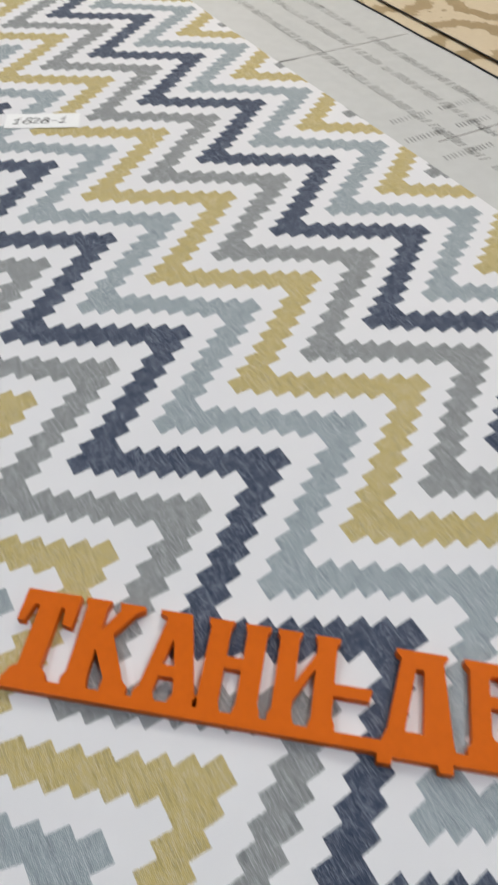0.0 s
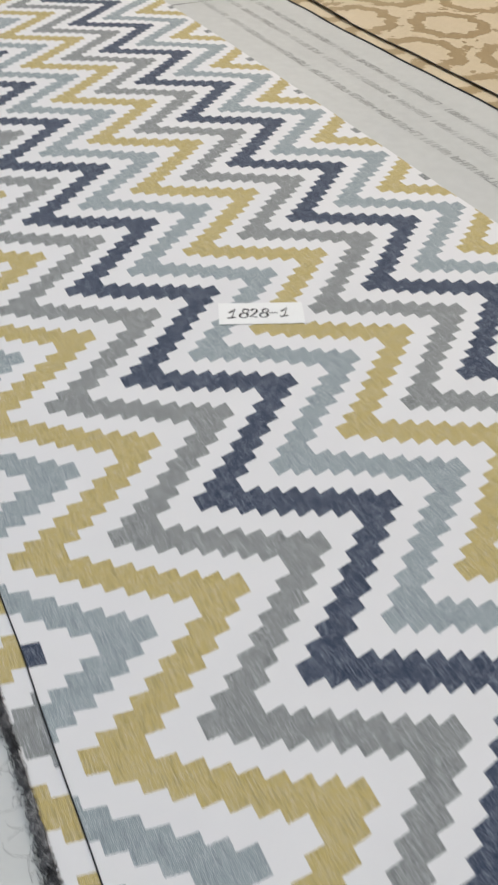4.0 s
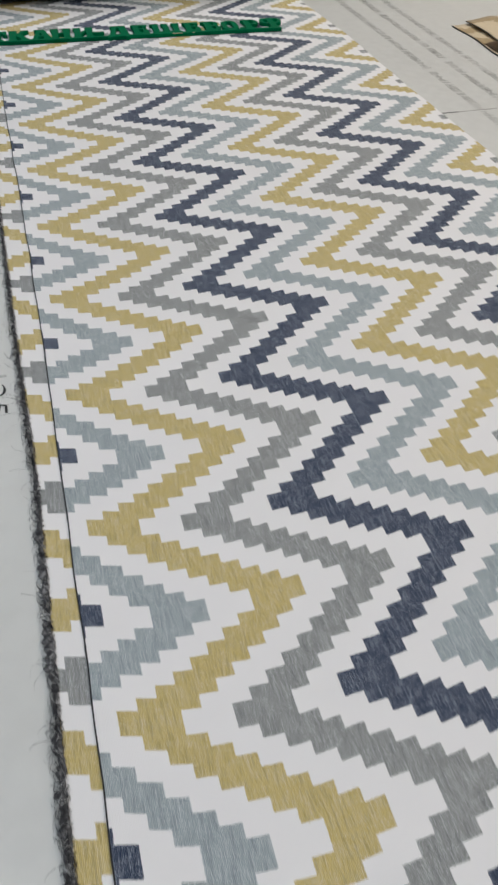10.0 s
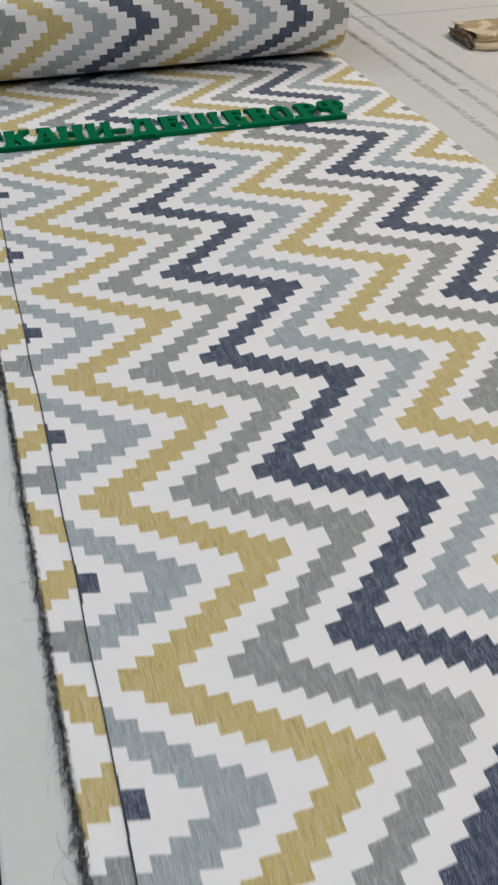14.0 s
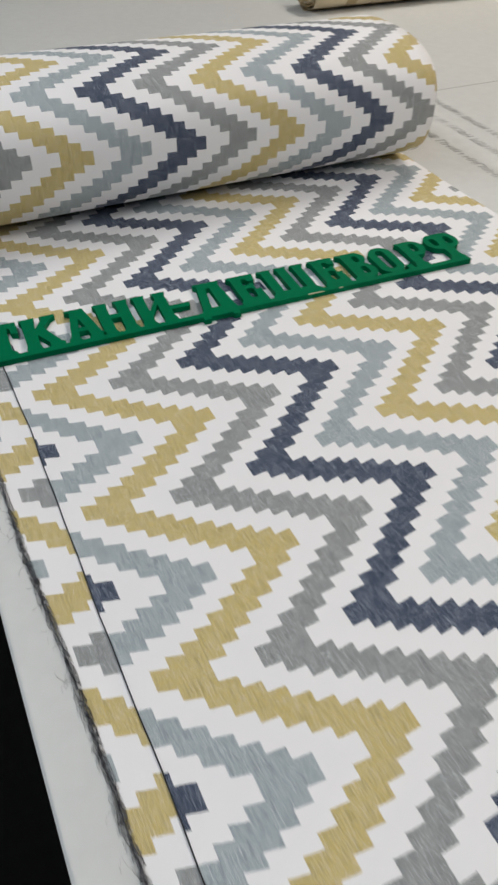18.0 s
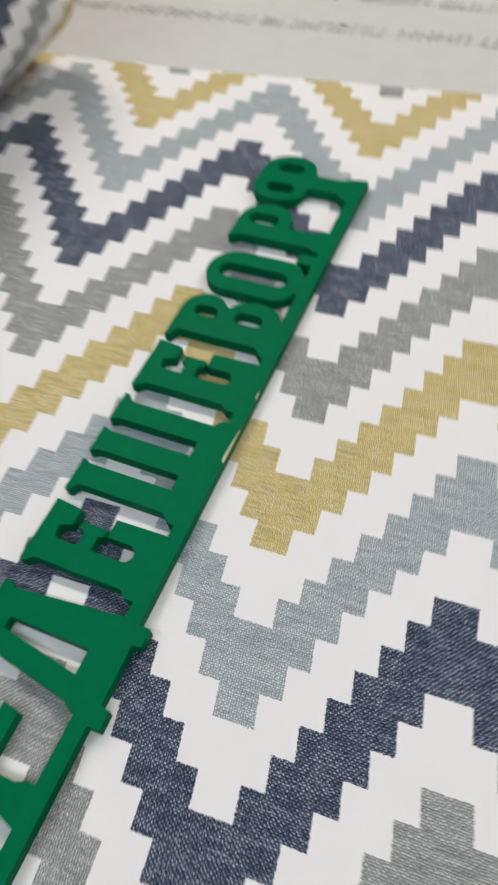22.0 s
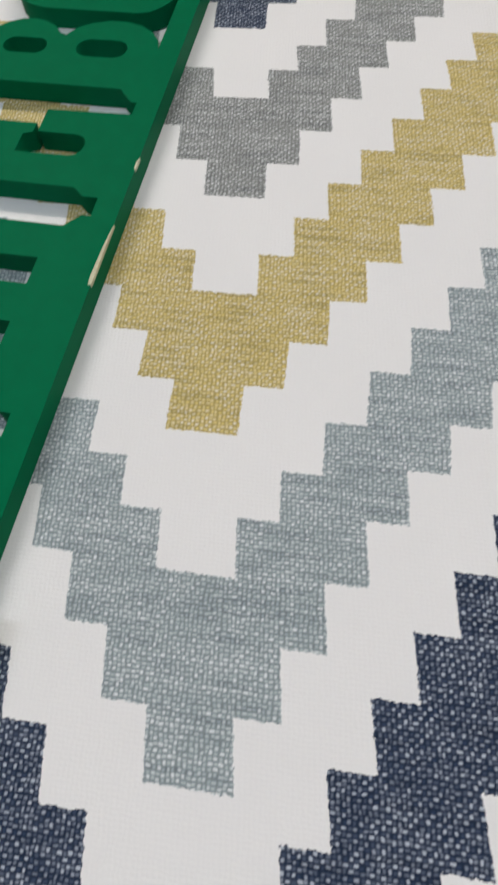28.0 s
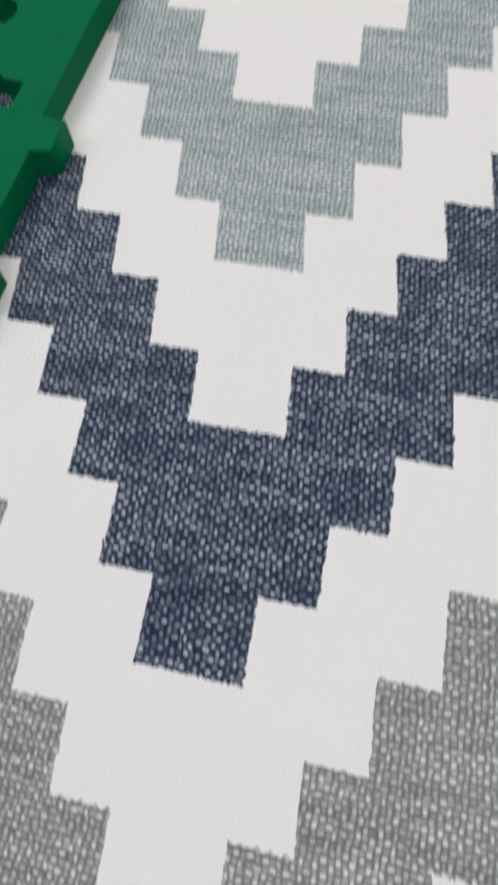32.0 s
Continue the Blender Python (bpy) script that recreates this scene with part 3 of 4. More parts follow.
# where the points of the zigzags lie along the roll, counted in bands
ROLL_TIPS = [(-16.3, 9.0), (-10.8, 8.0), (-5.22, 7.0), (0.31, 6.0), (5.75, 5.0), (11.18, 4.0), (16.48, 3.0), (21.78, 2.0), (27.15, 1.0), (32.33, 0.0), (37.6, -1.0)]


def roll_profile(shrink, count=96):
    """One turn of the oval from below, up the front, over the top and down the back: places and the length so far."""
    out, length = [], 0.0
    for k in range(count + 1):
        a = 2 * math.pi * k / count - math.pi / 2
        c, s = -math.cos(a), math.sin(a)
        reach = (ROLL_FRONT if c < 0 else ROLL_BACK) - shrink
        y = reach * math.copysign(abs(c) ** (2 / ROLL_SQUARE), c)
        z = ROLL_HALF + (ROLL_HALF - shrink) * math.copysign(abs(s) ** (2 / ROLL_SQUARE), s)
        if out:
            length += math.hypot(y - out[-1][0], z - out[-1][1])
        out.append((y, z, length))
    return out


def fabric_roll():
    roll = empty("fabric_roll", pose(0, ROLL_Y * S, TOP))
    left, right, turns = -16.0, 37.3, 4
    points, uvs = [], []
    outer = roll_profile(0.0)
    for turn in range(turns):
        for k, (y, z, length) in enumerate(outer):
            if turn and not k:
                continue
            f = turn + k / 96
            inner = 1 - 0.028 * f
            row, ring = [], []
            for j in range(33):
                x = left + (right - left) * j / 32
                slip = 0.25 * math.sin(5.1 * f) * (j == 32) + 0.12 * turn * (j == 32)
                wave = 1 + 0.008 * noise.noise(Vector((x * 0.10, f * 5.0, 1.0)))
                row.append(((x + slip) * S, y * inner * wave * S, (ROLL_HALF + (z - ROLL_HALF) * inner * wave) * S))
                ring.append((lerp(ROLL_TIPS, x) * BAND, (14.65 - 0.029 * (x - 11.2) - length) / STITCH + turn * 40))
            points.append(row)
            uvs.append(ring)
    sheet("rolled_cloth", points, uvs, CANVAS, roll, thick=0.0014)
    verts, faces, ring = [], [], roll_profile(0.0)[:-1]
    for x in (left + 0.4, right - 1.2):
        verts += [(x * S, y * 0.86 * S, (ROLL_HALF + (z - ROLL_HALF) * 0.86) * S) for y, z, _ in ring]
    n = len(ring)
    faces = [(k, (k + 1) % n, n + (k + 1) % n, n + k) for k in range(n)] + [tuple(range(n))[::-1], tuple(range(n, 2 * n))]
    part("core", (verts, [], faces), CARD, roll, "brown packing at the heart of the roll")
    return tagged(roll, "thick sunken roll of the same zigzag canvas lying across the table", "fabric roll")


patterned_cloth()
fabric_roll()


# ---- cut-out signs ----
def arc(cx, cy, rx, ry, a0, a1, n=10):
    return [(cx + rx * math.cos(math.radians(a0 + (a1 - a0) * k / n)), cy + ry * math.sin(math.radians(a0 + (a1 - a0) * k / n))) for k in range(n + 1)]


def slot(x0, x1, y0, y1):
    r = (x1 - x0) / 2
    if y1 - y0 >= x1 - x0:
        return arc((x0 + x1) / 2, y1 - r, r, r, 0, 180, 8) + arc((x0 + x1) / 2, y0 + r, r, r, 180, 360, 8)
    r = (y1 - y0) / 2
    return arc(x1 - r, (y0 + y1) / 2, r, r, -90, 90, 8) + arc(x0 + r, (y0 + y1) / 2, r, r, 90, 270, 8)


BASE, BAR, LOW, HIGH = -0.45, 0.08, 0.66, 4.38     # foot of the bar, its upper edge, foot of the holes, top of the shapes


def post_with_cap(x0, x1):
    c, s = (x0 + x1) / 2, 0.52
    return [[(c - s - 0.45, BAR), (c + s + 0.45, BAR), (c + s + 0.3, LOW - 0.2), (c + s, LOW), (c + s, HIGH - 0.75), (c + s + 0.2, HIGH - 0.75), (c + s + 0.3, HIGH - 1.55),
             (x1, HIGH - 1.65), (x1, HIGH), (x0, HIGH), (x0, HIGH - 1.65), (x0 + 0.35, HIGH - 1.65), (c - s - 0.25, HIGH - 0.75), (c - s, HIGH - 0.75), (c - s, LOW), (c - s - 0.3, LOW - 0.2)]]


def two_posts(x0, x1, middle=2.35):
    w, f = 0.95, 0.14
    a, b = x0 + f, x1 - f
    return [[(a - f, BAR), (a + w + f, BAR), (a + w, LOW - 0.1), (a + w, middle - 0.28), (b - w, middle - 0.28), (b - w, LOW - 0.1), (b - w - f, BAR), (b + f, BAR), (b + f, LOW - 0.3), (b, LOW),
             (b, HIGH - 0.4), (b + f, HIGH - 0.2), (b + f, HIGH), (b - w - f, HIGH), (b - w, HIGH - 0.4), (b - w, middle + 0.28), (a + w, middle + 0.28),
             (a + w, HIGH - 0.4), (a + w + f, HIGH), (a - f, HIGH), (a - f, HIGH - 0.2), (a, HIGH - 0.4), (a, LOW), (a - f, LOW - 0.3)]]


def splayed_posts(x0, x1):
    c = (x0 + x1) / 2
    return [[(x0, BAR), (x0 + 1.0, BAR), (x0 + 0.85, LOW - 0.15), (x0 + 0.95, 1.2), (x1 - 1.25, 1.2), (x1 - 1.15, LOW - 0.15), (x1 - 1.35, BAR), (x1, BAR), (x1, LOW - 0.25), (x1 - 0.2, LOW),
             (c + 0.42, HIGH), (c - 1.1, HIGH), (c - 1.1, HIGH - 0.2), (c - 0.7, HIGH - 0.35), (x0 + 0.2, LOW), (x0, LOW - 0.25)],
            [(x0 + 1.0, 1.75), (x1 - 1.35, 1.75), (c - 0.2, 3.05)]]


def post_with_arms(x0, x1):
    w = 1.0
    return [[(x0, BAR), (x0 + w + 0.25, BAR), (x0 + w + 0.12, LOW), (x0 + w + 0.12, 1.95), (x1 - 1.15, LOW), (x1 - 1.2, BAR), (x1, BAR), (x1, LOW - 0.2), (x1 - 0.25, LOW), (x0 + w + 0.75, 2.75),
             (x1 - 0.5, HIGH - 0.45), (x1 - 0.1, HIGH - 0.2), (x1 - 0.1, HIGH), (x1 - 1.35, HIGH), (x1 - 1.25, HIGH - 0.4), (x0 + w + 0.12, 2.85), (x0 + w + 0.12, HIGH - 0.4), (x0 + w + 0.25, HIGH), (x0, HIGH), (x0, HIGH - 0.2),
             (x0 + 0.14, HIGH - 0.4), (x0 + 0.14, LOW), (x0, LOW - 0.25)]]


def braced_posts(x0, x1):
    w, f = 0.9, 0.14
    a, b = x0 + f, x1 - f
    return [[(x0, BAR), (a + w + f, BAR), (a + w, LOW - 0.1), (a + w, 1.1), (b - w, 2.75), (b - w, LOW - 0.1), (b - w - f, BAR), (x1, BAR), (x1, LOW - 0.3), (b, LOW), (b, HIGH - 0.4), (x1, HIGH - 0.2), (x1, HIGH), (b - w - f, HIGH),
             (b - w, HIGH - 0.4), (b - w, 3.55), (a + w, 1.95), (a + w, HIGH - 0.4), (a + w + f, HIGH), (x0, HIGH), (x0, HIGH - 0.2), (a, HIGH - 0.4), (a, LOW), (x0, LOW - 0.3)]]


def dash(x0, x1):
    return [[(x0, 1.64), (x1 - 0.1, 1.64), (x1, 2.2), (x0, 2.2)]]


def arch(x0, x1):
    return [[(x0, BAR), (x1, BAR), (x1 - 0.1, LOW), (x1 - 0.45, HIGH - 0.4), (x1 - 0.25, HIGH - 0.2), (x1 - 0.25, HIGH), (x0 + 0.6, HIGH), (x0 + 0.6, HIGH - 0.2), (x0 + 0.85, HIGH - 0.4), (x0 + 0.3, LOW)],
            [(x0 + 1.05, 0.62), (x0 + 1.88, 0.62), (x0 + 1.88, 3.5), (x0 + 1.5, 3.5)]]


def notched_plate(x0, x1):
    m, lip = x0 + 1.08, x1 - 0.74
    return [[(x0, BAR), (x1, BAR), (x1 - 0.05, 1.98), (lip, 1.98)] + arc(lip - 0.3, 1.12, 0.3, 0.3, 0, -90, 4) + arc(m + 0.3, 1.12, 0.3, 0.3, 270, 180, 4)
            + [(m, 2.28), (x0 + 1.6, 2.28), (x0 + 1.68, 2.08), (x0 + 1.95, 2.08), (x0 + 1.95, 3.02), (x0 + 1.68, 3.02), (x0 + 1.6, 2.82), (m, 2.82)]
            + arc(m + 0.25, 3.5, 0.25, 0.25, 180, 90, 4) + [(lip - 0.15, 3.75), (lip, 3.33), (x1 - 0.12, 3.33), (x1, HIGH), (x0, HIGH), (x0, HIGH - 0.2), (x0 + 0.22, HIGH - 0.45), (x0 + 0.22, LOW), (x0, LOW - 0.25)]]


def slotted_plate(x0, x1):
    # the slots between the bars are open at the top
    ring = [(x0, BAR), (x1 + 0.02, BAR), (x1 + 0.02, LOW - 0.4), (x1 - 0.3, LOW - 0.1), (x1 - 0.3, HIGH - 0.4), (x1, HIGH - 0.2), (x1, HIGH)]
    for c in (x0 + 3.03, x0 + 1.52):
        ring += [(c + 0.2, HIGH), (c + 0.2, HIGH - 0.1), (c + 0.32, HIGH - 0.35), (c + 0.32, 0.78), (c - 0.32, 0.78), (c - 0.32, HIGH - 0.35), (c - 0.2, HIGH - 0.1), (c - 0.2, HIGH)]
    return [ring + [(x0, HIGH), (x0, HIGH - 0.2), (x0 + 0.3, HIGH - 0.4), (x0 + 0.3, LOW), (x0, LOW - 0.35)]]


def bulged_plate(x0, x1):
    ring = [(x0, BAR), (x1 - 1.0, BAR)] + arc(x1 - 0.95, BAR + 1.2, 0.95, 1.2, -90, 70, 8) + arc(x1 - 1.05, HIGH - 0.98, 0.95, 0.98, -60, 90, 8) + [(x0, HIGH), (x0, HIGH - 0.2), (x0 + 0.4, HIGH - 0.45), (x0 + 0.4, LOW - 0.1), (x0, LOW - 0.45)]
    return [ring, slot(x0 + 1.4, x1 - 0.72, 0.79, 2.02), slot(x0 + 1.38, x1 - 0.8, 2.74, 3.82)]


def ring_plate(x0, x1):
    r, c = (x1 - x0) / 2, (x0 + x1) / 2
    ring = arc(c, HIGH - r, r, r, 0, 180, 14) + [(x0, BAR + 0.9)] + arc(c, BAR + 0.9, r, 0.9, 180, 240, 6) + [(c - 0.5, BAR), (c + 0.5, BAR)] + arc(c, BAR + 0.9, r, 0.9, 300, 360, 6)
    return [ring, slot(c - 0.42, c + 0.42, 0.7, 3.85)]


def post_with_loop(x0, x1):
    ring = [(x0, BAR), (x0 + 1.4, BAR), (x0 + 1.4, LOW - 0.3), (x0 + 1.15, LOW), (x0 + 1.15, 1.95)] + arc(x1 - 1.1, HIGH - 1.25, 1.1, 1.25, -90, 90, 10) + [(x0, HIGH), (x0, HIGH - 0.2), (x0 + 0.2, HIGH - 0.45), (x0 + 0.2, LOW), (x0, LOW - 0.25)]
    return [ring, slot(x0 + 1.12, x1 - 0.75, 2.5, 3.95)]


def wide_loop(x0, x1):
    c = (x0 + x1) / 2
    ring = [(c - 0.85, BAR), (c + 0.75, BAR), (c + 0.7, LOW - 0.2), (c + 0.5, LOW), (c + 0.5, 2.0)] + arc(x1 - 1.0, 3.4, 1.0, 1.3, -85, 90, 12) + arc(x0 + 1.0, 3.4, 1.0, 1.3, 90, 265, 12) + [(c - 0.5, 2.0), (c - 0.5, LOW), (c - 0.8, LOW - 0.3)]
    return [ring, slot(x0 + 0.62, c - 0.45, 2.68, 4.05), slot(c + 0.45, x1 - 0.62, 2.68, 4.05)]


def cut_out_sign(m, mat, label, worn=False):
    sign, thick = empty("cut_out_sign", m), 0.0065
    scaled = lambda rings: [[(x * S, y * S) for x, y in ring] for ring in rings]
    bar = [(-0.4, BASE), (16.3, BASE), (16.3, BASE - 0.40), (16.9, BASE - 0.40), (16.95, BASE - 0.1), (18.85, BASE - 0.1), (18.9, BASE - 0.40), (19.5, BASE - 0.40), (19.5, BASE),
           (42.65, BASE), (42.6, BAR), (-0.4, BAR)]
    outline("base_bar", scaled([bar]), thick, mat, sign, soft=0.0)
    for rings in (post_with_cap(-0.7, 1.95), post_with_arms(2.2, 5.2), splayed_posts(5.5, 8.4), two_posts(8.2, 11.15), braced_posts(11.48, 14.42), arch(16.4, 19.6),
                  notched_plate(20.1, 22.55), slotted_plate(23.0, 27.5), notched_plate(28.0, 30.45), bulged_plate(30.82, 33.55), ring_plate(33.88, 36.3), post_with_loop(37.2, 39.75), wide_loop(40.1, 43.55)):
        outline("raised_shape", scaled(rings), thick, mat, sign, soft=0.0)
    outline("raised_shape", scaled([[(36.35, BAR), (36.95, BAR), (36.95, 0.8), (36.35, 0.8)]]), thick, mat, sign, soft=0.0)
    outline("raised_shape", scaled(dash(14.0, 16.0)), thick - 0.0003, mat, sign, soft=0.0)
    if worn:
        # the face has chipped along the front edge
        for points in ([(25.85, -0.01), (27.35, -0.01), (27.1, 0.02), (26.5, 0.055), (26.05, 0.07), (25.86, 0.05)], [(28.85, -0.01), (29.2, -0.01), (29.1, 0.025), (28.9, 0.03)]):
            verts = [(x * S, (BASE + y) * S, z) for z in (thick - 0.0009, thick + 0.0002) for x, y in points]
            n = len(points)
            faces = [tuple(range(n, 2 * n)), tuple(range(n - 1, -1, -1))] + [(k, (k + 1) % n, n + (k + 1) % n, n + k) for k in range(n)]
            part("chipped_edge", (verts, [], faces), CHIP, sign, "pale chipped edge")
    return tagged(sign, label, "sign")


cut_out_sign(pose(-7.69 * S, -47.02 * S, TOP, 0, 0, -40.3), ORANGE, "orange acrylic cut-out sign strip lying on the zigzag fabric")
cut_out_sign(pose(-12.96 * S, 116.05 * S, TOP, 0, 0, -2.4), GREEN, "glossy green acrylic cut-out sign strip lying across the zigzag fabric", worn=True)


# ---- paper label ----
def paper_label():
    tag = empty("paper_label", pose(12.42 * S, 2.74 * S, TOP, 0, 0, -25.3))
    verts, faces, n = [], [], 12
    for k in range(n + 1):
        x = (-3.35 + 6.7 * k / n) * S
        z = 0.0002 + 0.0003 * (k / n - 0.45) ** 2 * 4
        verts += [(x, -1.38 * S, z), (x, 1.38 * S, z + 0.0001)]
        if k:
            faces.append((2 * k - 2, 2 * k, 2 * k + 1, 2 * k - 1))
    sheet_ob = part("paper", (verts, [], faces), PAPER, tag)
    solid = sheet_ob.modifiers.new("thickness", "SOLIDIFY")
    solid.thickness, solid.offset = 0.00012, 1
    for char, x, y, size in (("1", -2.62, -0.62, 1.2), ("8", -1.78, -0.62, 1.25), ("2", -0.95, -0.55, 1.1), ("8", -0.18, -0.58, 1.2), ("-", 0.62, -0.06, 0.85), ("1", 1.5, -0.5, 1.2)):
        penned("digit", char, size * S, 0.0011, INK, tag, pose(x * S, y * S, 0.0006, 0, 0, 2), "handwritten black digit")
    return tagged(tag, "small white paper label with handwritten number 1828-1 on the fabric", "label")


paper_label()


# ---- beige damask cloth beside the canvas ----
def damask_fabric():
    cloth = empty("damask_fabric", pose(0, 0, TABLE))
    count = 190
    for n in range(2):
        points, uvs, rim = [], [], []
        for k in range(count + 1):
            y = -118 + 229 * k / count
            heap = min(1.0, max(0.0, (y - 60) / 12))           # heaped up towards its far end
            edge = 57.8 - 0.5 * min(1, max(0, (y - 30) / 20)) + n * (2.2 + 0.5 * noise.noise(Vector((y * 0.06, n, 2.0)))) + 0.25 * noise.noise(Vector((y * 0.11, n * 2.0, 1.0))) * (1 + 2 * heap)
            row, ring = [], []
            for j in range(56):
                x = edge + (112 - edge) * (j / 55) ** 1.25
                inside = min(1.0, (x - edge) / 4)
                wob = 0.5 + noise.noise(Vector((x * 0.10, y * 0.07, n * 4.0))) + 0.5 * noise.noise(Vector((x * 0.3, y * 0.21, n * 9.0)))
                fold = 1.0 - abs(noise.noise(Vector((x * 0.11 + y * 0.13, y * 0.02, 7.0)))) * 3.0
                z = 0.0022 + 0.0048 * n + 0.0012 * wob * inside + heap * inside * (0.002 * wob + 0.003 * max(0.0, fold) + 0.001)
                row.append((x * S, y * S, max(0.0014, z) + 0.0026 * n * (heap > 0)))
                ring.append((x * S + 0.13 * n, y * S))
            rim.append(row[0])
            points.append(row)
            uvs.append(ring)
        sheet("cloth_layer", points, uvs, DAMASK, cloth, thick=0.0012)
        # a near-black tube follows the rim of each layer
        verts, faces = [], []
        size = 0.0012 - 0.0005 * n
        for k, (x, y, z) in enumerate(rim):
            for j in range(6):
                verts.append((x - 0.0008 + size * math.cos(j * 1.0472), y, z - 0.0008 + size * math.sin(j * 1.0472)))
            if k:
                faces += [(6 * k - 6 + j, 6 * k - 6 + (j + 1) % 6, 6 * k + (j + 1) % 6, 6 * k + j) for j in range(6)]
        part("rim_line", (verts, [], faces), NEAR_BLACK, cloth, "dark line along the edge of the cloth", smooth=True)
    # a stretch of the edge has been pushed into brown folds, reverse side up
    rng = random.Random(21)
    for start, end in ((88.0, 101.5),):
        ridges = [(0.9 + 2.3 * k + rng.uniform(-0.4, 0.4), rng.uniform(0.6, 1.1), rng.uniform(0.7, 1.7)) for k in range(5)]
        verts, faces, wide = [], [], 61
        for k in range(81):
            y = start + (end - start) * k / 80
            rise = min(1.0, (y - start) / 4, (end - y) / 4)
            drift = 1.2 * noise.noise(Vector((y * 0.07, 1.0, 4.0)))
            for j in range(wide):
                across = 13.0 * j / (wide - 1)
                z = 0.0
                for n, (at, size, tall) in enumerate(ridges):
                    sway = at + drift * (0.3 + 0.25 * n) + 1.1 * noise.noise(Vector((y * 0.13, n * 7.0, 2.0)))
                    pinch = 0.65 + 0.6 * noise.noise(Vector((y * 0.16, n * 3.0, 8.0)))
                    z = max(z, tall * max(0.25, pinch) * math.exp(-((across - sway) / size) ** 2 * 1.6))
                z += 0.22 * noise.noise(Vector((across * 0.9, y * 0.35, 5.0))) + 0.10 * noise.noise(Vector((across * 2.4, y * 0.8, 1.0)))
                edge = min(1.0, across / 0.8)
                x = 57.5 + across + 0.35 * noise.noise(Vector((y * 0.2, 3.0, 6.0)))
                verts.append((x * S, y * S, 0.0030 + 0.0085 * min(edge, rise) + max(0.0, z * rise * edge + 0.25 * edge) * S))
                if k and j:
                    a = k * wide + j
                    faces.append((a - wide - 1, a - wide, a, a - 1))
        folds = part("turned_back_fold", (verts, [], faces), SATIN, cloth, "dark brown satin reverse side in loose folds", smooth=True)
        solid = folds.modifiers.new("thickness", "SOLIDIFY")
        solid.thickness, solid.offset = 0.0012, -1
    return tagged(cloth, "folded beige and gold damask fabric with brown crumpled folds", "fabric")


damask_fabric()


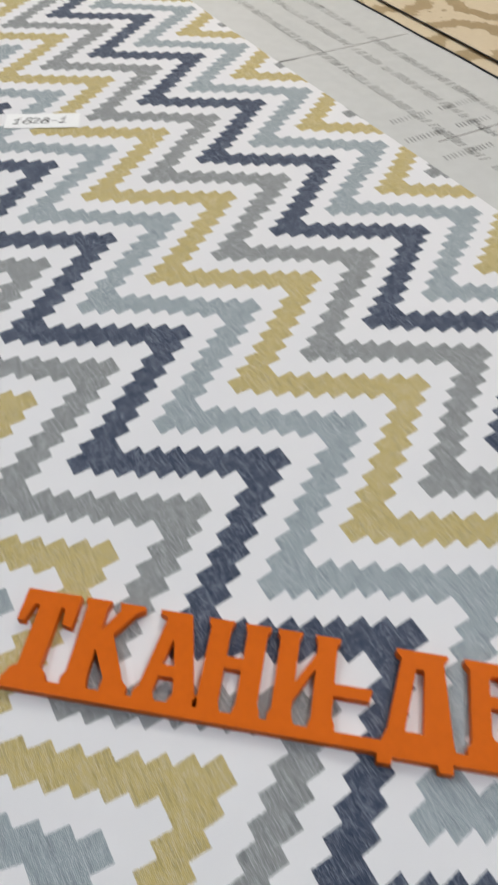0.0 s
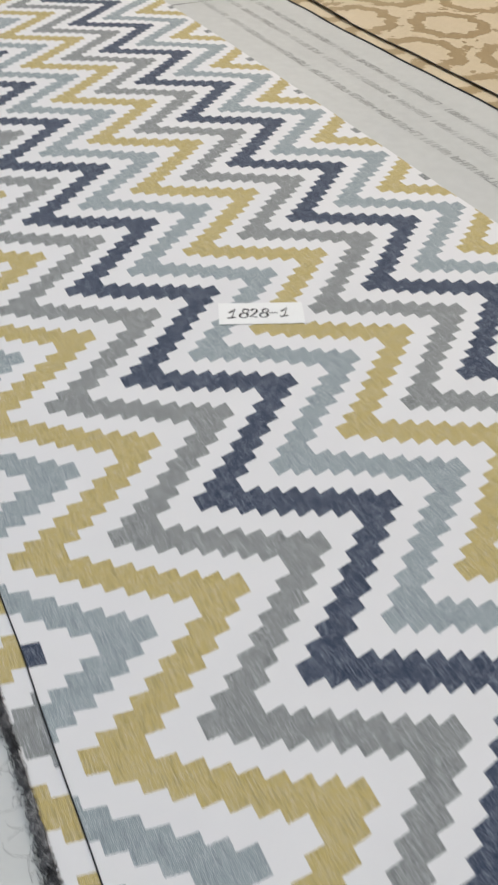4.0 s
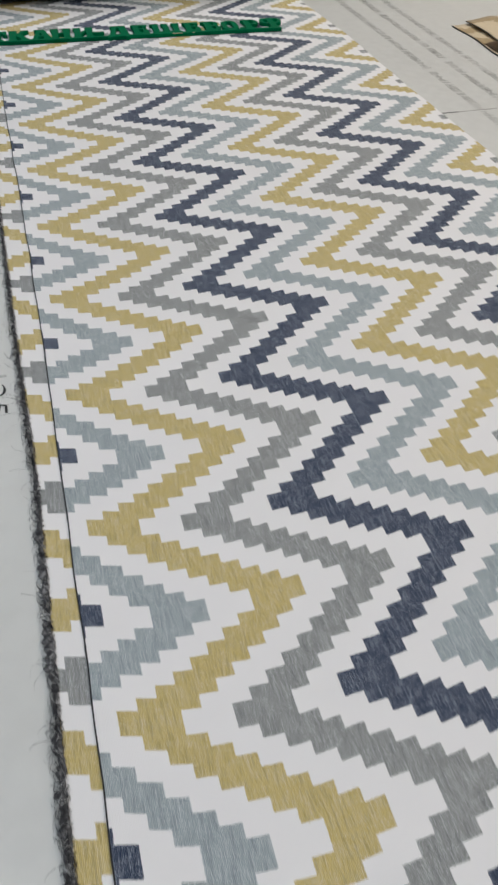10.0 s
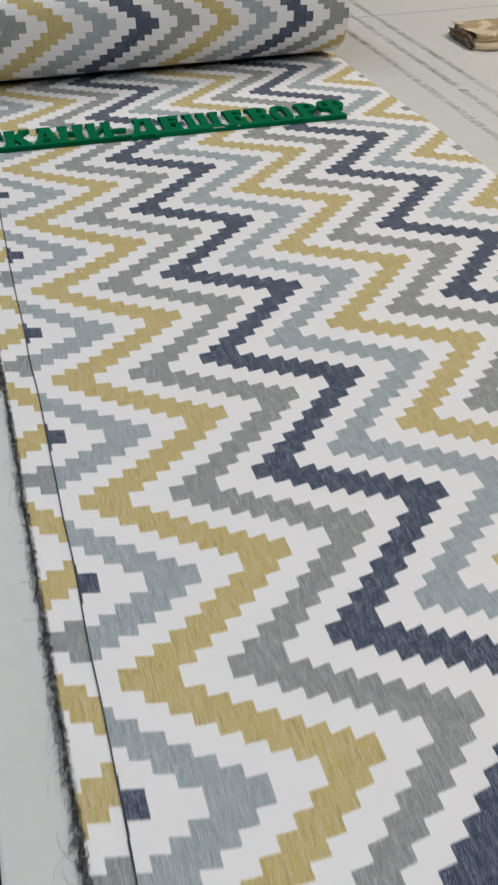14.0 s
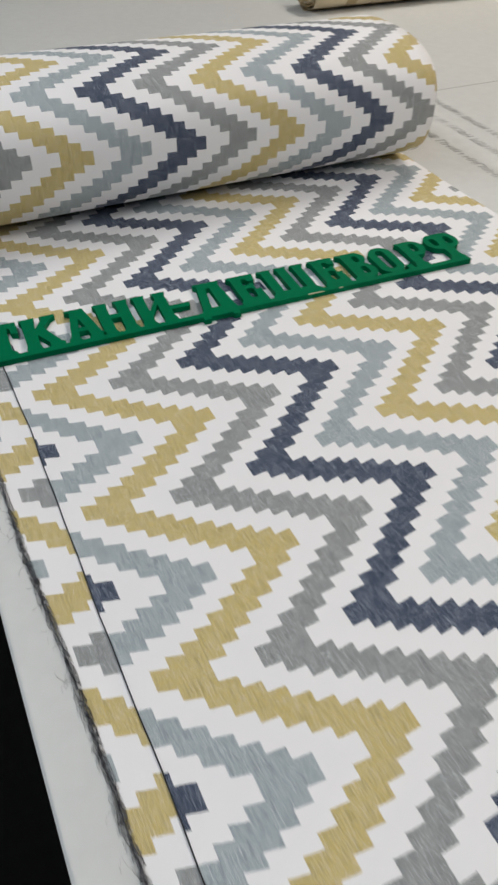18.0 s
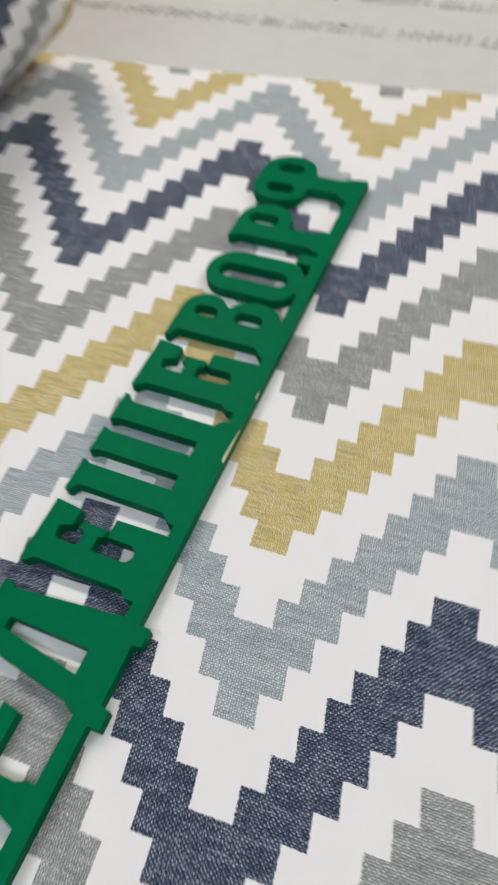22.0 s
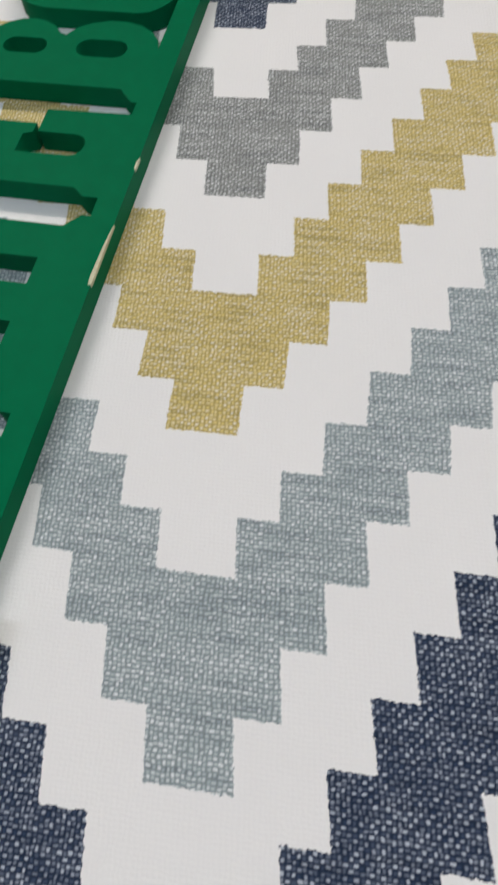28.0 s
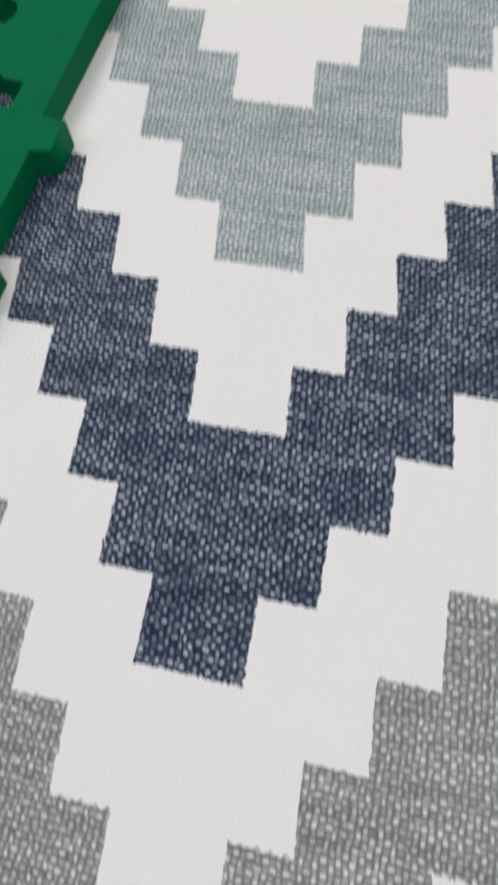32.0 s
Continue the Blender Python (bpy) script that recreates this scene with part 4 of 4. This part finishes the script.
def folded_damask():
    """A length of the damask folded over itself in two, its rounded folds towards the near side."""
    stack = empty("folded_damask", pose(59.0 * S, 132.8 * S, TABLE))
    for n in range(2):
        points, uvs = [], []
        reach, low = 7.5 - 1.0 * n, 0.0012 + 0.0146 * n
        for j in range(25):
            x = 0.25 * n + (44 - 0.3 * n) * (j / 24) ** 1.3
            sag = 0.0030 * noise.noise(Vector((x * 0.25, n * 5.0, 1.0)))
            curl = 0.7 * noise.noise(Vector((x * 0.22, n * 3.0, 4.0))) + 1.3 * math.exp(-x / 0.9)
            row, ring = [], []
            for k in range(33):
                f = k / 32
                if f < 0.4:
                    y, z = reach * (1 - f / 0.4), low
                elif f < 0.6:
                    a = math.pi * (f - 0.4) / 0.2
                    y, z = -0.75 * math.sin(a), low + 0.0065 * (1 - math.cos(a))
                else:
                    y, z = reach * (f - 0.6) / 0.4, low + 0.0130 - 0.0035 * math.sin(math.pi * (f - 0.6) / 0.4)
                row.append(((x + 0.5 * noise.noise(Vector((y * 0.4, n * 4.0, 7.0)))) * S, (y + 0.3 * n + curl) * S, z + max(-0.0006, sag) - 0.0012 * n * math.exp(-x / 1.5)))
                ring.append((x * S + 0.2 * n, y * S * (1 if f < 0.5 else -1)))
            points.append(row)
            uvs.append(ring)
        sheet("folded_layer", points, uvs, DAMASK, stack, thick=0.0011)
    # its brown lining hangs out in small folds at the open end
    verts, faces = [], []
    for k in range(25):
        y = 0.7 + 6.4 * k / 24
        for j in range(17):
            turn = math.pi * j / 16
            bulge = 1 + 0.35 * noise.noise(Vector((y * 0.7, j * 0.35, 3.0)))
            verts.append(((0.5 - 1.1 * bulge * math.sin(turn)) * S, (y + 0.3 * math.sin(j * 1.3)) * S, 0.0012 + 0.011 * (1 - math.cos(turn)) * min(1.0, (k + 4) / 10) * bulge))
            if k and j:
                a = k * 17 + j
                faces.append((a - 18, a - 17, a, a - 1))
    part("lining", (verts, [], faces), SATIN, stack, "dark brown satin lining in small folds", smooth=True)
    return tagged(stack, "beige and gold damask fabric folded in a flat stack", "fabric")


folded_damask()


def damask_roll():
    roll = empty("damask_roll", pose(57.0 * S, 196.5 * S, TABLE, 0, 0, 0))
    points, uvs = [], []
    for k in range(97):
        turn = 2 * math.pi * k / 32
        r = 3.0 - 0.5 * k / 32
        row, ring = [], []
        for j in range(20):
            x = 50 * j / 19 + 0.5 * math.sin(turn * 1.3) * (j == 0)
            row.append((x * S, 1.4 * r * math.sin(turn) * S, (3.0 - r * math.cos(turn)) * S))
            ring.append((x * S, turn * r * S))
        points.append(row)
        uvs.append(ring)
    sheet("rolled_cloth", points, uvs, DAMASK, roll, thick=0.0015)
    return tagged(roll, "flattened roll of beige damask fabric at the back of the table", "fabric roll")


damask_roll()


# ---- loose threads ----
def loose_thread(m, reach):
    curve = bpy.data.curves.new("loose_thread", "CURVE")
    curve.dimensions, curve.bevel_depth = "3D", 0.00022
    spline = curve.splines.new("POLY")
    spline.points.add(8)
    for k, p in enumerate(spline.points):
        p.co = (reach * k / 8, 0.25 * reach * math.sin(k * 0.55), 0.0003, 1)
    temp = bpy.data.objects.new("loose_thread", curve)
    mesh = bpy.data.meshes.new_from_object(temp)
    bpy.data.objects.remove(temp)
    mesh.materials.clear()
    mesh.materials.append(NEAR_BLACK)
    ob = new("loose_thread", mesh)
    ob.matrix_world = m
    return tagged(ob, "short dark loose thread lying on the zigzag fabric", "thread")


loose_thread(pose(25.1 * S, 30.4 * S, TOP, 0, 0, -70), 0.011)
